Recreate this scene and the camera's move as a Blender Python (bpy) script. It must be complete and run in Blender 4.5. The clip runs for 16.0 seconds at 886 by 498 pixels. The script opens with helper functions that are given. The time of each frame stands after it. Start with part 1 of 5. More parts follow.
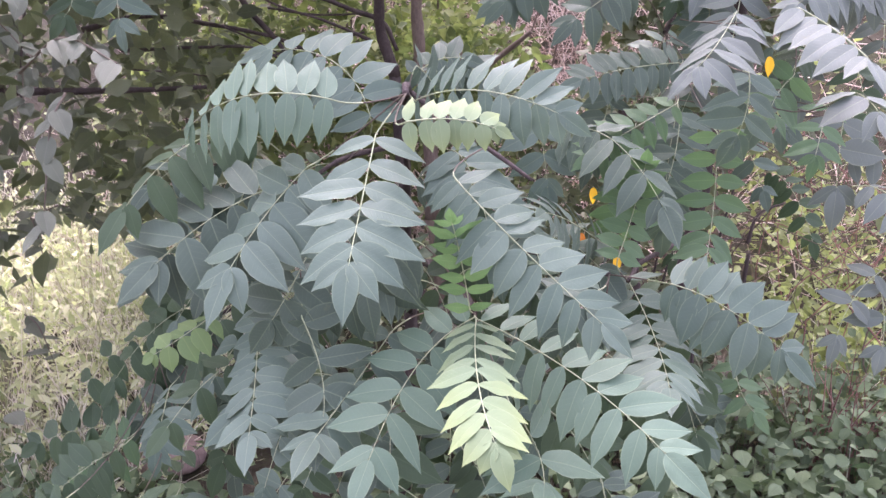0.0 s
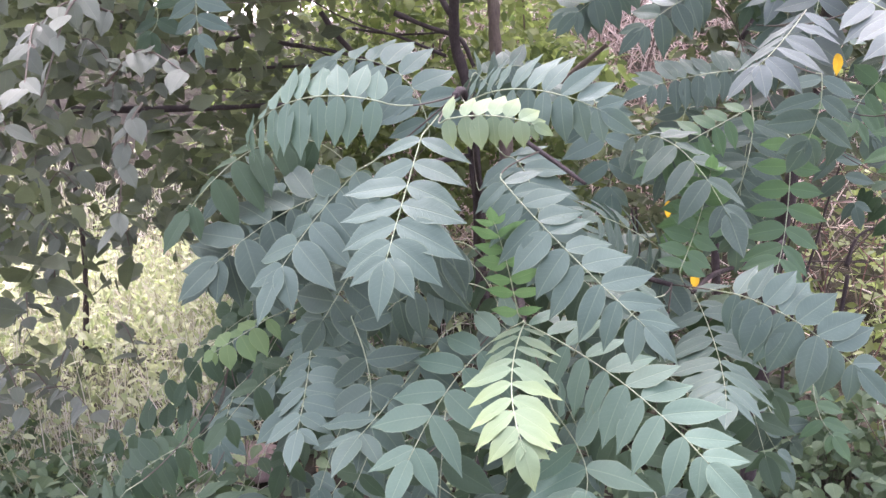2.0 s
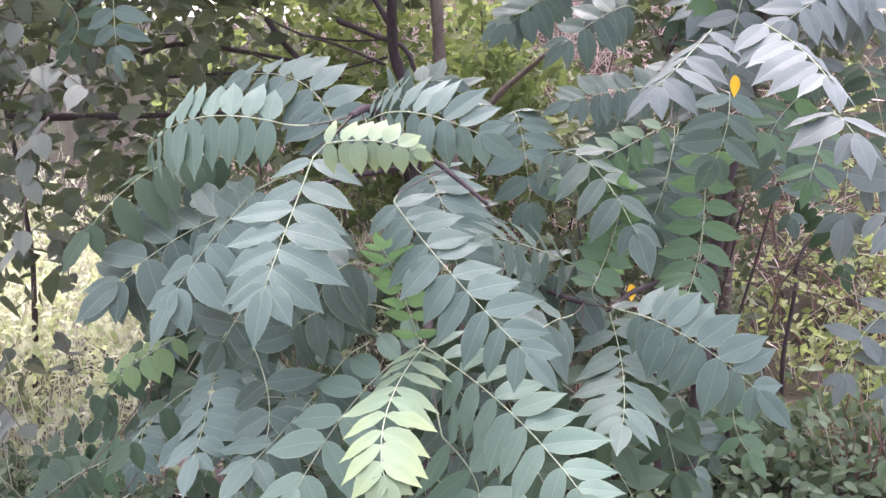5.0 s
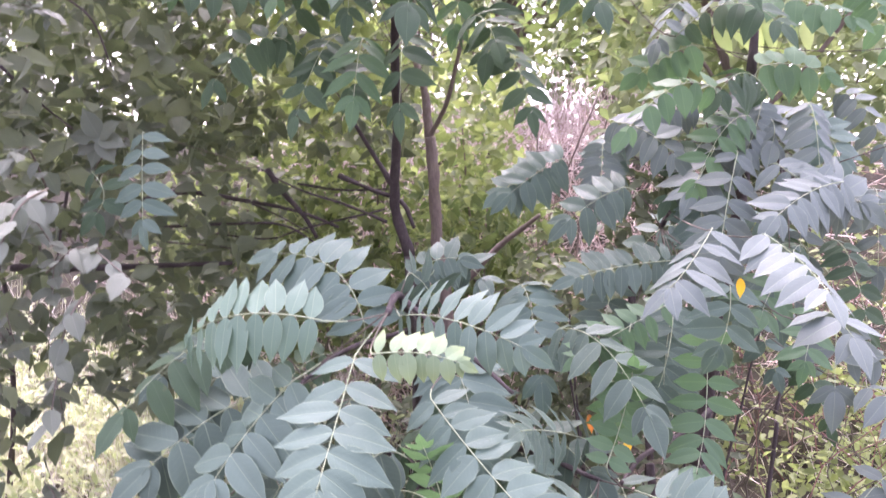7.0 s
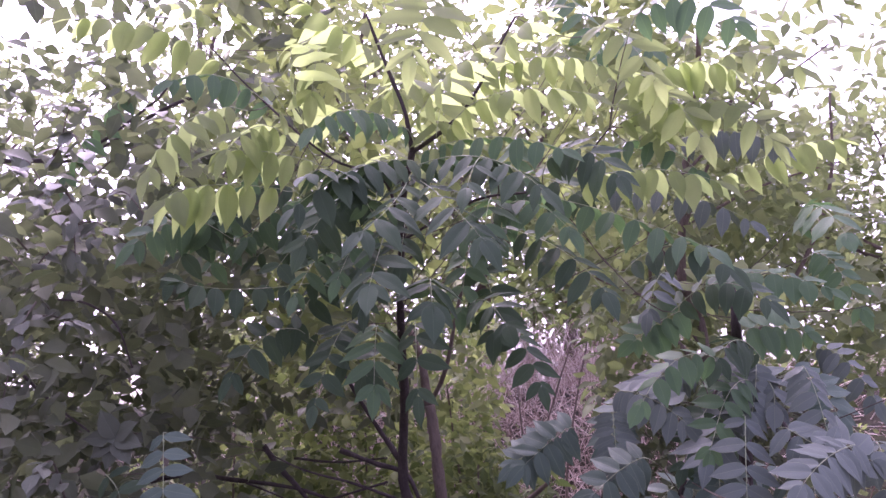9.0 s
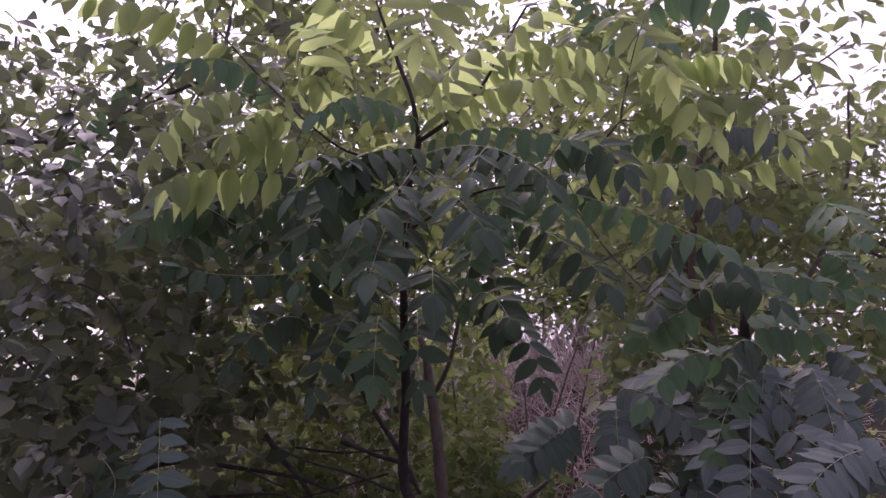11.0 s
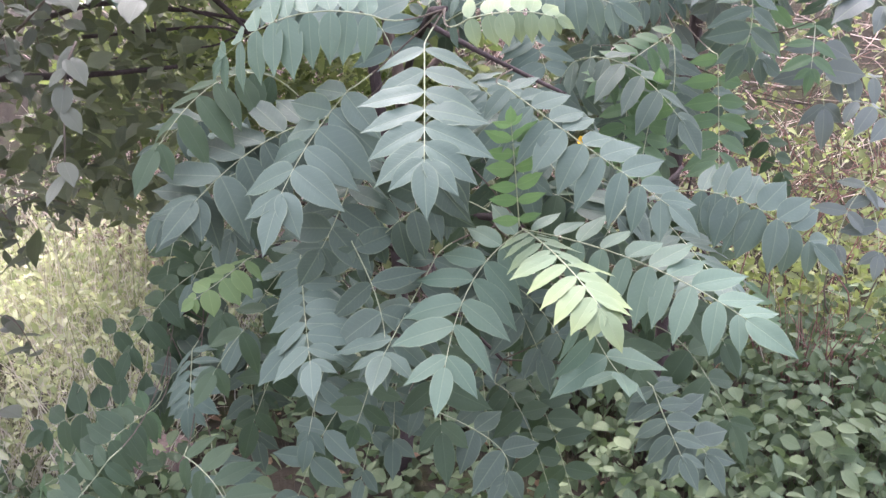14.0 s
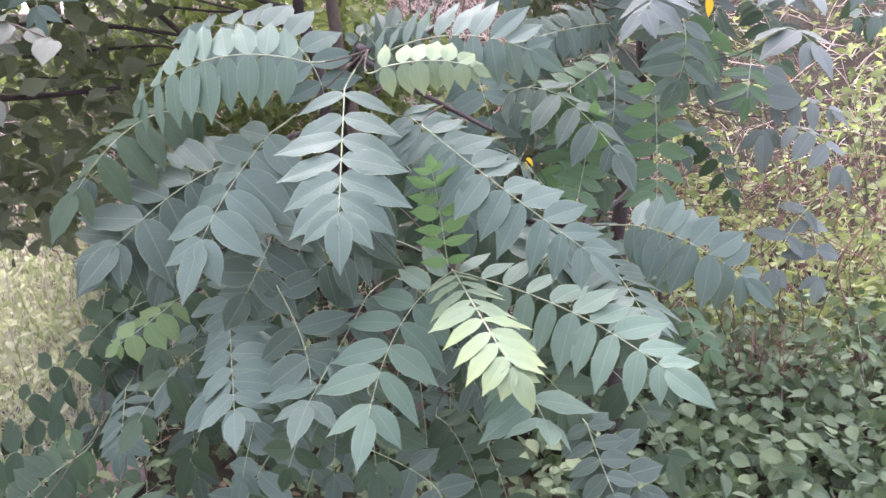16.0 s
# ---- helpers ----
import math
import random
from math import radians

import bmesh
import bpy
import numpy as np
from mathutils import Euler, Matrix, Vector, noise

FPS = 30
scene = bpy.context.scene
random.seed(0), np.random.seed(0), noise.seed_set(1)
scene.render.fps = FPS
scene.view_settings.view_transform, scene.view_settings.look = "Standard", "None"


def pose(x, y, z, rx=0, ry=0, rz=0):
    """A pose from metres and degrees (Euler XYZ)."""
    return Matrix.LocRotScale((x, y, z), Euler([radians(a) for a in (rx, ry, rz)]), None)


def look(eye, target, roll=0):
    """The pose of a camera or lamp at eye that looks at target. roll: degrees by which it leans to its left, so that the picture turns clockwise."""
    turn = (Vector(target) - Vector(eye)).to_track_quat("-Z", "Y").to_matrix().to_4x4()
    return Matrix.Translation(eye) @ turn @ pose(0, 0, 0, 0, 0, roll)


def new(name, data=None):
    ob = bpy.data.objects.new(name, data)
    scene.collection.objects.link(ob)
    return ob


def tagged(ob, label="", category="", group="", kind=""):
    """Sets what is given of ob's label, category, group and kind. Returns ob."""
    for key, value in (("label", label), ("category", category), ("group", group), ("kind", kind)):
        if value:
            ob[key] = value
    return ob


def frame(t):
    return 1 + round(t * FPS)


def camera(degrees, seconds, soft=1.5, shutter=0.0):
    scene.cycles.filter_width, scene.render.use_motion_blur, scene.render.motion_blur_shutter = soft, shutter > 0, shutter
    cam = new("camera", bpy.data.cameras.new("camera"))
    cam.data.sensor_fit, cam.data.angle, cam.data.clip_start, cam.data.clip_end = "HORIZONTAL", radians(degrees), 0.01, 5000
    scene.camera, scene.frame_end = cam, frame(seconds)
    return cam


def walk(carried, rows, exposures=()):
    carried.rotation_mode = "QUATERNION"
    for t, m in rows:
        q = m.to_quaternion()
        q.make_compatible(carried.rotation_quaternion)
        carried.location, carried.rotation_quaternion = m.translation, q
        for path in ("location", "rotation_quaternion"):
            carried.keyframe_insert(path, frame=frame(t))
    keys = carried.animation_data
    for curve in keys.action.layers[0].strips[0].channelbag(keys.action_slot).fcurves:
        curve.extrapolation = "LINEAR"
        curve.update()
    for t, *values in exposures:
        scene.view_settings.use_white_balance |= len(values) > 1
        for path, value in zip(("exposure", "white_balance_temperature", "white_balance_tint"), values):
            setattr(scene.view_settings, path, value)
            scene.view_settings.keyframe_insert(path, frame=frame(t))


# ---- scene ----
# ---- camera ----
cam = camera(58.01, 16.0, soft=1.5, shutter=0.3)
PATH = [
    (0, (0.098, -0.010, 1.537), (-0.145, 1.908, 1.026), 0.89),
    (0.5, (0.148, -0.008, 1.523), (-0.141, 1.913, 1.047), -1.01),
    (1, (0.171, -0.006, 1.525), (-0.128, 1.918, 1.072), -0.58),
    (1.5, (0.169, -0.000, 1.510), (-0.231, 1.901, 1.036), -1.09),
    (2, (0.171, -0.000, 1.502), (-0.317, 1.887, 1.054), -0.02),
    (2.5, (0.194, 0.020, 1.503), (-0.216, 1.925, 1.054), 0.63),
    (3, (0.220, 0.038, 1.520), (-0.173, 1.947, 1.070), 2.63),
    (3.5, (0.242, 0.047, 1.541), (-0.139, 1.957, 1.089), 3.14),
    (6, (0.292, 0.056, 1.527), (-0.192, 1.944, 1.077), -1.28),
    (6.5, (0.283, 0.108, 1.563), (-0.161, 2.027, 1.219), 3.53),
    (7, (0.197, -0.020, 1.667), (-0.174, 1.937, 1.481), 0.90),
    (7.5, (0.181, -0.044, 1.682), (-0.196, 1.920, 1.660), -1.75),
    (8, (0.184, -0.043, 1.663), (-0.152, 1.922, 1.825), -1.15),
    (8.5, (0.092, -0.103, 1.747), (-0.149, 1.853, 2.087), -2.92),
    (9, (0.081, -0.109, 1.768), (-0.174, 1.834, 2.163), -2.65),
    (11.5, (0.098, -0.073, 1.768), (-0.192, 1.871, 2.135), -0.97),
    (12, (0.080, -0.062, 1.710), (-0.233, 1.911, 1.807), -1.34),
    (12.5, (0.002, -0.016, 1.658), (-0.246, 1.962, 1.501), 1.87),
    (13, (-0.001, -0.034, 1.536), (-0.274, 1.912, 1.160), 0.38),
    (13.5, (-0.094, -0.052, 1.428), (-0.159, 1.897, 0.984), -1.45),
    (14, (-0.082, -0.068, 1.398), (-0.140, 1.874, 0.923), -2.20),
    (14.5, (-0.119, -0.055, 1.424), (-0.078, 1.873, 0.893), -0.23),
    (15, (-0.096, -0.063, 1.400), (-0.054, 1.891, 0.975), -2.05),
    (15.5, (-0.057, -0.050, 1.413), (-0.081, 1.903, 0.986), -3.54),
    (16, (-0.009, -0.036, 1.456), (-0.007, 1.904, 0.972), -2.44),
]
EXPOSURES = [(0.0, 2.97, 6230, 39), (2.0, 2.98, 6130, 33), (6.2, 3.05, 6150, 35), (7.0, 3.25, 6100, 42), (7.5, 3.22, 6050, 48), (8.1, 2.85, 5950, 50), (8.5, 2.65, 5750, 58), (9.0, 1.95, 5830, 62), (9.3, 1.5, 5950, 60), (11.3, 0.72, 6150, 55), (11.8, 1.1, 6250, 44), (12.2, 2.05, 6250, 33), (12.6, 2.68, 6260, 28), (13.2, 2.97, 6260, 29), (16.0, 2.97, 6130, 32)]
SKY_STRENGTH, SUN_STRENGTH = 0.15, 1.1
walk(cam, [(t, look(eye, target, roll)) for t, eye, target, roll in PATH], EXPOSURES)

# ---- light ----
SUN_ELEVATION, SUN_TURN = radians(58), radians(-20)
world = bpy.data.worlds.new("sky")
scene.world = world
world.use_nodes = True
wn = world.node_tree.nodes
sky = wn.new("ShaderNodeTexSky")
sky.sky_type, sky.sun_disc = "NISHITA", False
sky.sun_elevation, sky.sun_rotation = SUN_ELEVATION, SUN_TURN
sky.air_density, sky.dust_density, sky.ozone_density = 1.0, 5.0, 1.0
wn["Background"].inputs["Strength"].default_value = SKY_STRENGTH
haze = wn.new("ShaderNodeHueSaturation")
haze.inputs["Saturation"].default_value = 0.4
world.node_tree.links.new(sky.outputs["Color"], haze.inputs["Color"])
world.node_tree.links.new(haze.outputs["Color"], wn["Background"].inputs["Color"])
sun = new("sun", bpy.data.lights.new("sun", "SUN"))
sun.data.energy, sun.data.angle, sun.data.color = SUN_STRENGTH, radians(24), (1.0, 0.96, 0.88)
toward = Vector((math.sin(SUN_TURN) * math.cos(SUN_ELEVATION), math.cos(SUN_TURN) * math.cos(SUN_ELEVATION), math.sin(SUN_ELEVATION)))
sun.matrix_world = look(toward * 30, (0, 0, 0))


# ---- materials ----
def mat(name):
    m = bpy.data.materials.new(name)
    m.use_nodes = True
    return m, m.node_tree.nodes, m.node_tree.links, m.node_tree.nodes["Principled BSDF"]


def node(nodes, kind, **values):
    n = nodes.new(kind)
    for key, value in values.items():
        n.inputs[key.replace("_", " ")].default_value = value
    return n


def calc(nodes, links, op, a, b=None, c=None):
    n = nodes.new("ShaderNodeMath")
    n.operation = op
    for k, x in enumerate((a, b, c)):
        if x is None:
            continue
        if isinstance(x, (int, float)):
            n.inputs[k].default_value = x
        else:
            links.new(x, n.inputs[k])
    return n.outputs[0]


def blend(nodes, links, fac, a, b, kind="MIX"):
    n = nodes.new("ShaderNodeMix")
    n.data_type, n.blend_type = "RGBA", kind
    for k, x in ((0, fac), (6, a), (7, b)):
        if isinstance(x, (int, float)):
            n.inputs[k].default_value = x
        elif isinstance(x, tuple):
            n.inputs[k].default_value = (*x, 1)
        else:
            links.new(x, n.inputs[k])
    return n.outputs[2]


def leaf_material(name, dark, light, vein, rough, through_it, coat=0.0, islands=False, tip=None):
    """A leaf blade: midrib and side veins from its own length and breadth, blotches, sheen and light that comes through."""
    m, nodes, links, bsdf = mat(name)
    uv = nodes.new("ShaderNodeUVMap")
    uv.uv_map = "blade"
    sep = nodes.new("ShaderNodeSeparateXYZ")
    links.new(uv.outputs[0], sep.inputs[0])
    u, across = sep.outputs[0], calc(nodes, links, "ABSOLUTE", calc(nodes, links, "SUBTRACT", sep.outputs[1], 0.5))
    rib = nodes.new("ShaderNodeMapRange")
    rib.inputs[1].default_value, rib.inputs[2].default_value, rib.inputs[3].default_value, rib.inputs[4].default_value = 0.008, 0.024, 1.0, 0.0
    links.new(across, rib.inputs[0])
    slant = calc(nodes, links, "SUBTRACT", u, calc(nodes, links, "MULTIPLY", across, 0.34))
    wave = calc(nodes, links, "ABSOLUTE", calc(nodes, links, "SINE", calc(nodes, links, "MULTIPLY", slant, 34.0)))
    side = nodes.new("ShaderNodeMapRange")
    side.inputs[1].default_value, side.inputs[2].default_value, side.inputs[3].default_value, side.inputs[4].default_value = 0.0, 0.22, 1.0, 0.0
    links.new(wave, side.inputs[0])
    if islands:
        chance = nodes.new("ShaderNodeNewGeometry").outputs["Random Per Island"]
    else:
        chance = nodes.new("ShaderNodeObjectInfo").outputs["Random"]
    place = nodes.new("ShaderNodeNewGeometry")
    blot = node(nodes, "ShaderNodeTexNoise", Scale=38.0, Detail=4.0)
    links.new(place.outputs["Position"], blot.inputs["Vector"])
    fine = node(nodes, "ShaderNodeTexNoise", Scale=420.0, Detail=2.0)
    links.new(place.outputs["Position"], fine.inputs["Vector"])
    tone = calc(nodes, links, "ADD", calc(nodes, links, "MULTIPLY", chance, 0.75), calc(nodes, links, "MULTIPLY", blot.outputs[0], 0.35))
    col = blend(nodes, links, tone, dark, light)
    if tip:
        col = blend(nodes, links, calc(nodes, links, "MULTIPLY", calc(nodes, links, "POWER", u, 2.0), 0.7), col, tip)
    col = blend(nodes, links, calc(nodes, links, "MULTIPLY", side.outputs[0], 0.06), col, vein)
    col = blend(nodes, links, calc(nodes, links, "MULTIPLY", rib.outputs[0], 0.2), col, vein)
    speck = nodes.new("ShaderNodeMapRange")
    speck.inputs[1].default_value, speck.inputs[2].default_value = 0.7, 0.78
    links.new(blot.outputs[0], speck.inputs[0])
    col = blend(nodes, links, calc(nodes, links, "MULTIPLY", speck.outputs[0], 0.3), col, (0.16, 0.15, 0.07))
    if not islands:
        rim = nodes.new("ShaderNodeUVMap")
        rim.uv_map = "margin"
        rim_at = nodes.new("ShaderNodeSeparateXYZ")
        links.new(rim.outputs[0], rim_at.inputs[0])
        pale = nodes.new("ShaderNodeMapRange")
        pale.inputs[1].default_value, pale.inputs[2].default_value = 0.90, 0.99
        links.new(rim_at.outputs[0], pale.inputs[0])
        col = blend(nodes, links, calc(nodes, links, "MULTIPLY", pale.outputs[0], 0.28), col, vein)
    links.new(col, bsdf.inputs["Base Color"])
    bsdf.inputs["Specular IOR Level"].default_value = 0.36
    links.new(calc(nodes, links, "ADD", rough, calc(nodes, links, "MULTIPLY", blot.outputs[0], 0.2)), bsdf.inputs["Roughness"])
    bsdf.inputs["Coat Weight"].default_value, bsdf.inputs["Coat Roughness"].default_value = coat, 0.45
    height = calc(nodes, links, "SUBTRACT", calc(nodes, links, "MULTIPLY", fine.outputs[0], 0.35), calc(nodes, links, "MULTIPLY", calc(nodes, links, "ADD", rib.outputs[0], calc(nodes, links, "MULTIPLY", side.outputs[0], 0.5)), 0.7))
    bump = node(nodes, "ShaderNodeBump", Strength=0.4, Distance=0.001)
    links.new(height, bump.inputs["Height"])
    links.new(bump.outputs[0], bsdf.inputs["Normal"])
    glow = nodes.new("ShaderNodeBsdfTranslucent")
    links.new(blend(nodes, links, 1.0, col, (1.5, 1.64, 1.12), "MULTIPLY"), glow.inputs["Color"])
    mix = nodes.new("ShaderNodeMixShader")
    mix.inputs[0].default_value = through_it
    links.new(bsdf.outputs[0], mix.inputs[1])
    links.new(glow.outputs[0], mix.inputs[2])
    links.new(mix.outputs[0], nodes["Material Output"].inputs["Surface"])
    return m


def surface(name, stops, scale, rough=0.9, bump_size=0.01, stretch=(1, 1, 1), vary=0.0):
    """A rough natural surface: a ramp over noise at two scales, with relief."""
    m, nodes, links, bsdf = mat(name)
    place = nodes.new("ShaderNodeNewGeometry")
    fit_to = nodes.new("ShaderNodeMapping")
    fit_to.inputs["Scale"].default_value = stretch
    links.new(place.outputs["Position"], fit_to.inputs["Vector"])
    big = node(nodes, "ShaderNodeTexNoise", Scale=scale, Detail=6.0, Roughness=0.65)
    small = node(nodes, "ShaderNodeTexNoise", Scale=scale * 7, Detail=5.0, Roughness=0.7)
    links.new(fit_to.outputs[0], big.inputs["Vector"])
    links.new(fit_to.outputs[0], small.inputs["Vector"])
    amount = calc(nodes, links, "ADD", calc(nodes, links, "MULTIPLY", big.outputs[0], 0.55), calc(nodes, links, "MULTIPLY", small.outputs[0], 0.45))
    if vary:
        island = place.outputs["Random Per Island"]
        amount = calc(nodes, links, "ADD", calc(nodes, links, "MULTIPLY", amount, 1 - vary), calc(nodes, links, "MULTIPLY", island, vary))
    ramp = nodes.new("ShaderNodeValToRGB")
    ramp.color_ramp.elements[0].position, ramp.color_ramp.elements[1].position = stops[0][0], stops[-1][0]
    for p, c in stops[1:-1]:
        ramp.color_ramp.elements.new(p)
    for e, (p, c) in zip(ramp.color_ramp.elements, stops):
        e.position, e.color = p, (*c, 1)
    links.new(amount, ramp.inputs[0])
    links.new(ramp.outputs[0], bsdf.inputs["Base Color"])
    bsdf.inputs["Roughness"].default_value = rough
    bsdf.inputs["Specular IOR Level"].default_value = 0.25
    bump = node(nodes, "ShaderNodeBump", Strength=0.7, Distance=bump_size)
    links.new(small.outputs[0], bump.inputs["Height"])
    links.new(bump.outputs[0], bsdf.inputs["Normal"])
    return m


PALE_VEIN = (0.30, 0.36, 0.22)
TONES = {
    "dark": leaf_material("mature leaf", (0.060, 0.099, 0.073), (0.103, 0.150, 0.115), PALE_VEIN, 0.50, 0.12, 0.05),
    "mid": leaf_material("fresh leaf", (0.081, 0.137, 0.093), (0.112, 0.173, 0.120), PALE_VEIN, 0.5, 0.14, 0.05),
    "green": leaf_material("green leaf", (0.071, 0.132, 0.068), (0.102, 0.171, 0.090), (0.2, 0.3, 0.14), 0.5, 0.40, 0.03),
    "fresh": leaf_material("mid-green leaf", (0.073, 0.137, 0.067), (0.104, 0.177, 0.091), (0.2, 0.27, 0.15), 0.5, 0.35),
    # mature leaf darkened in its colour for the shade further back
    "deep": leaf_material("leaf with painted shade", (0.043, 0.070, 0.048), (0.069, 0.104, 0.075), PALE_VEIN, 0.5, 0.08, 0.05),
    "pale": leaf_material("greyish leaf", (0.086, 0.110, 0.097), (0.130, 0.158, 0.138), PALE_VEIN, 0.5, 0.14, 0.0),
    # lit copy of the crown leaf: backlight is put into its bright base colour
    "lit": leaf_material("leaf with painted backlight", (0.205, 0.245, 0.120), (0.320, 0.355, 0.195), (0.30, 0.34, 0.18), 0.5, 0.72),
    "young": leaf_material("young leaf", (0.122, 0.178, 0.096), (0.158, 0.218, 0.118), (0.30, 0.34, 0.20), 0.55, 0.10, tip=(0.22, 0.27, 0.10)),
    "pale_young": leaf_material("pale green leaf", (0.112, 0.170, 0.102), (0.145, 0.205, 0.122), (0.30, 0.34, 0.21), 0.55, 0.10, tip=(0.19, 0.25, 0.115)),
    "young2": leaf_material("light green leaf", (0.13, 0.21, 0.09), (0.18, 0.26, 0.11), (0.35, 0.42, 0.18), 0.5, 0.32),
    # shaded copy of the leaf: its dark base colour carries the crown's inner shade
    "shade": leaf_material("green leaf with painted shade", (0.036, 0.066, 0.036), (0.062, 0.100, 0.052), (0.12, 0.17, 0.10), 0.55, 0.24),
    "yellow": leaf_material("yellowed leaf", (0.58, 0.32, 0.02), (0.65, 0.40, 0.04), (0.5, 0.35, 0.1), 0.55, 0.35),
    "orange": leaf_material("orange leaf", (0.42, 0.13, 0.03), (0.5, 0.2, 0.05), (0.4, 0.2, 0.08), 0.55, 0.35),
}
SHRUB_LEAF = leaf_material("shrub leaf", (0.084, 0.099, 0.070), (0.124, 0.140, 0.100), (0.2, 0.2, 0.17), 0.5, 0.12, 0.05)
SHRUB_MASS = leaf_material("shrub leaves", (0.046, 0.059, 0.034), (0.172, 0.190, 0.122), (0.16, 0.18, 0.11), 0.55, 0.36, 0.05, islands=True)
# yellow-green leaves, lightened in base colour to look sunlit
BRIGHT_MASS = leaf_material("leaves with painted sun", (0.11, 0.14, 0.055), (0.27, 0.30, 0.14), (0.3, 0.32, 0.13), 0.55, 0.42, islands=True)
UNDER_MASS = leaf_material("understorey leaves", (0.055, 0.085, 0.035), (0.17, 0.20, 0.085), (0.2, 0.24, 0.1), 0.55, 0.35, islands=True)
FAR_MASS = leaf_material("far leaves", (0.105, 0.135, 0.07), (0.24, 0.265, 0.14), (0.25, 0.27, 0.14), 0.6, 0.4, islands=True)
MEADOW = leaf_material("meadow leaves", (0.18, 0.235, 0.085), (0.55, 0.54, 0.40), (0.5, 0.52, 0.3), 0.6, 0.35, islands=True)
HERB_MASS = leaf_material("herb leaves", (0.046, 0.080, 0.044), (0.160, 0.212, 0.112), (0.24, 0.30, 0.18), 0.6, 0.2, 0.0, islands=True)
DRY_MASS = leaf_material("dry leaves", (0.13, 0.075, 0.05), (0.32, 0.22, 0.15), (0.3, 0.22, 0.14), 0.75, 0.2, islands=True)
GRASS = surface("grass blades", ((0.12, (0.17, 0.205, 0.085)), (0.38, (0.40, 0.40, 0.26)), (0.62, (0.72, 0.67, 0.58))), 3.0, 0.6, 0.002, vary=0.75)
DRY_STEM = surface("dry stems", ((0.15, (0.24, 0.16, 0.13)), (0.5, (0.52, 0.405, 0.355)), (0.85, (0.78, 0.66, 0.59))), 5.0, 0.8, 0.003, vary=0.8)
RED_STEM = surface("reddish stems", ((0.2, (0.12, 0.055, 0.05)), (0.8, (0.30, 0.16, 0.14))), 8.0, 0.7, 0.002, vary=0.6)
BARK = surface("dark bark", ((0.3, (0.030, 0.022, 0.022)), (0.55, (0.065, 0.050, 0.048)), (0.8, (0.14, 0.115, 0.105))), 30.0, 0.85, 0.004, (1, 1, 0.25))
PALE_BARK = surface("pale bark", ((0.3, (0.085, 0.062, 0.052)), (0.55, (0.17, 0.13, 0.11)), (0.8, (0.28, 0.235, 0.21))), 26.0, 0.85, 0.004, (1, 1, 0.3))
SOIL = surface("soil and litter", ((0.25, (0.022, 0.018, 0.014)), (0.5, (0.05, 0.042, 0.03)), (0.62, (0.06, 0.07, 0.03)), (0.8, (0.13, 0.105, 0.075))), 2.2, 0.95, 0.03)
STALK = surface("leaf stalk", ((0.3, (0.22, 0.27, 0.15)), (0.7, (0.34, 0.37, 0.24))), 30.0, 0.5, 0.0005)
STALK_DARK = surface("thin twig", ((0.3, (0.06, 0.05, 0.04)), (0.7, (0.16, 0.13, 0.10))), 30.0, 0.8, 0.001)
STONE = surface("pinkish stone", ((0.3, (0.22, 0.15, 0.14)), (0.7, (0.42, 0.32, 0.30))), 9.0, 0.9, 0.01)


# ---- helpers for shapes ----
def smooth(a, b, x):
    x = min(1.0, max(0.0, (x - a) / (b - a)))
    return x * x * (3 - 2 * x)


def ground_height(x, y):
    bank = 1.75 * smooth(3.7, 6.6, y + 0.25 * math.sin(x * 0.9)) + 0.02 * max(0.0, y - 6.6)
    small = 0.05 * noise.noise(Vector((x * 0.8, y * 0.8, 0))) + 0.02 * noise.noise(Vector((x * 3.1, y * 3.1, 4)))
    return 0.14 * smooth(0.8, 3.5, y) + bank + small


def part(name, mesh, material, parent, label=""):
    if isinstance(mesh, bmesh.types.BMesh):
        data = bpy.data.meshes.new(name)
        mesh.to_mesh(data)
        mesh.free()
        mesh = data
    if material and not mesh.materials:
        mesh.materials.append(material)
    ob = new(name, mesh)
    ob.parent = parent
    return tagged(ob, label) if label else ob


def thing(name, place, label, category, group="", kind=""):
    ob = new(name)
    ob.location = place
    ob.empty_display_size = 0.05
    return tagged(ob, label, category, group, kind)


def curve_points(points, steps):
    """A smooth line through the points (Catmull-Rom)."""
    p = [Vector(q) for q in points]
    p = [2 * p[0] - p[1]] + p + [2 * p[-1] - p[-2]]
    out = []
    for k in range(1, len(p) - 2):
        for s in range(steps):
            t = s / steps
            a, b, c, d = p[k - 1:k + 3]
            out.append(0.5 * (2 * b + (c - a) * t + (2 * a - 5 * b + 4 * c - d) * t * t + (3 * b - a - 3 * c + d) * t ** 3))
    return out + [p[-2]]


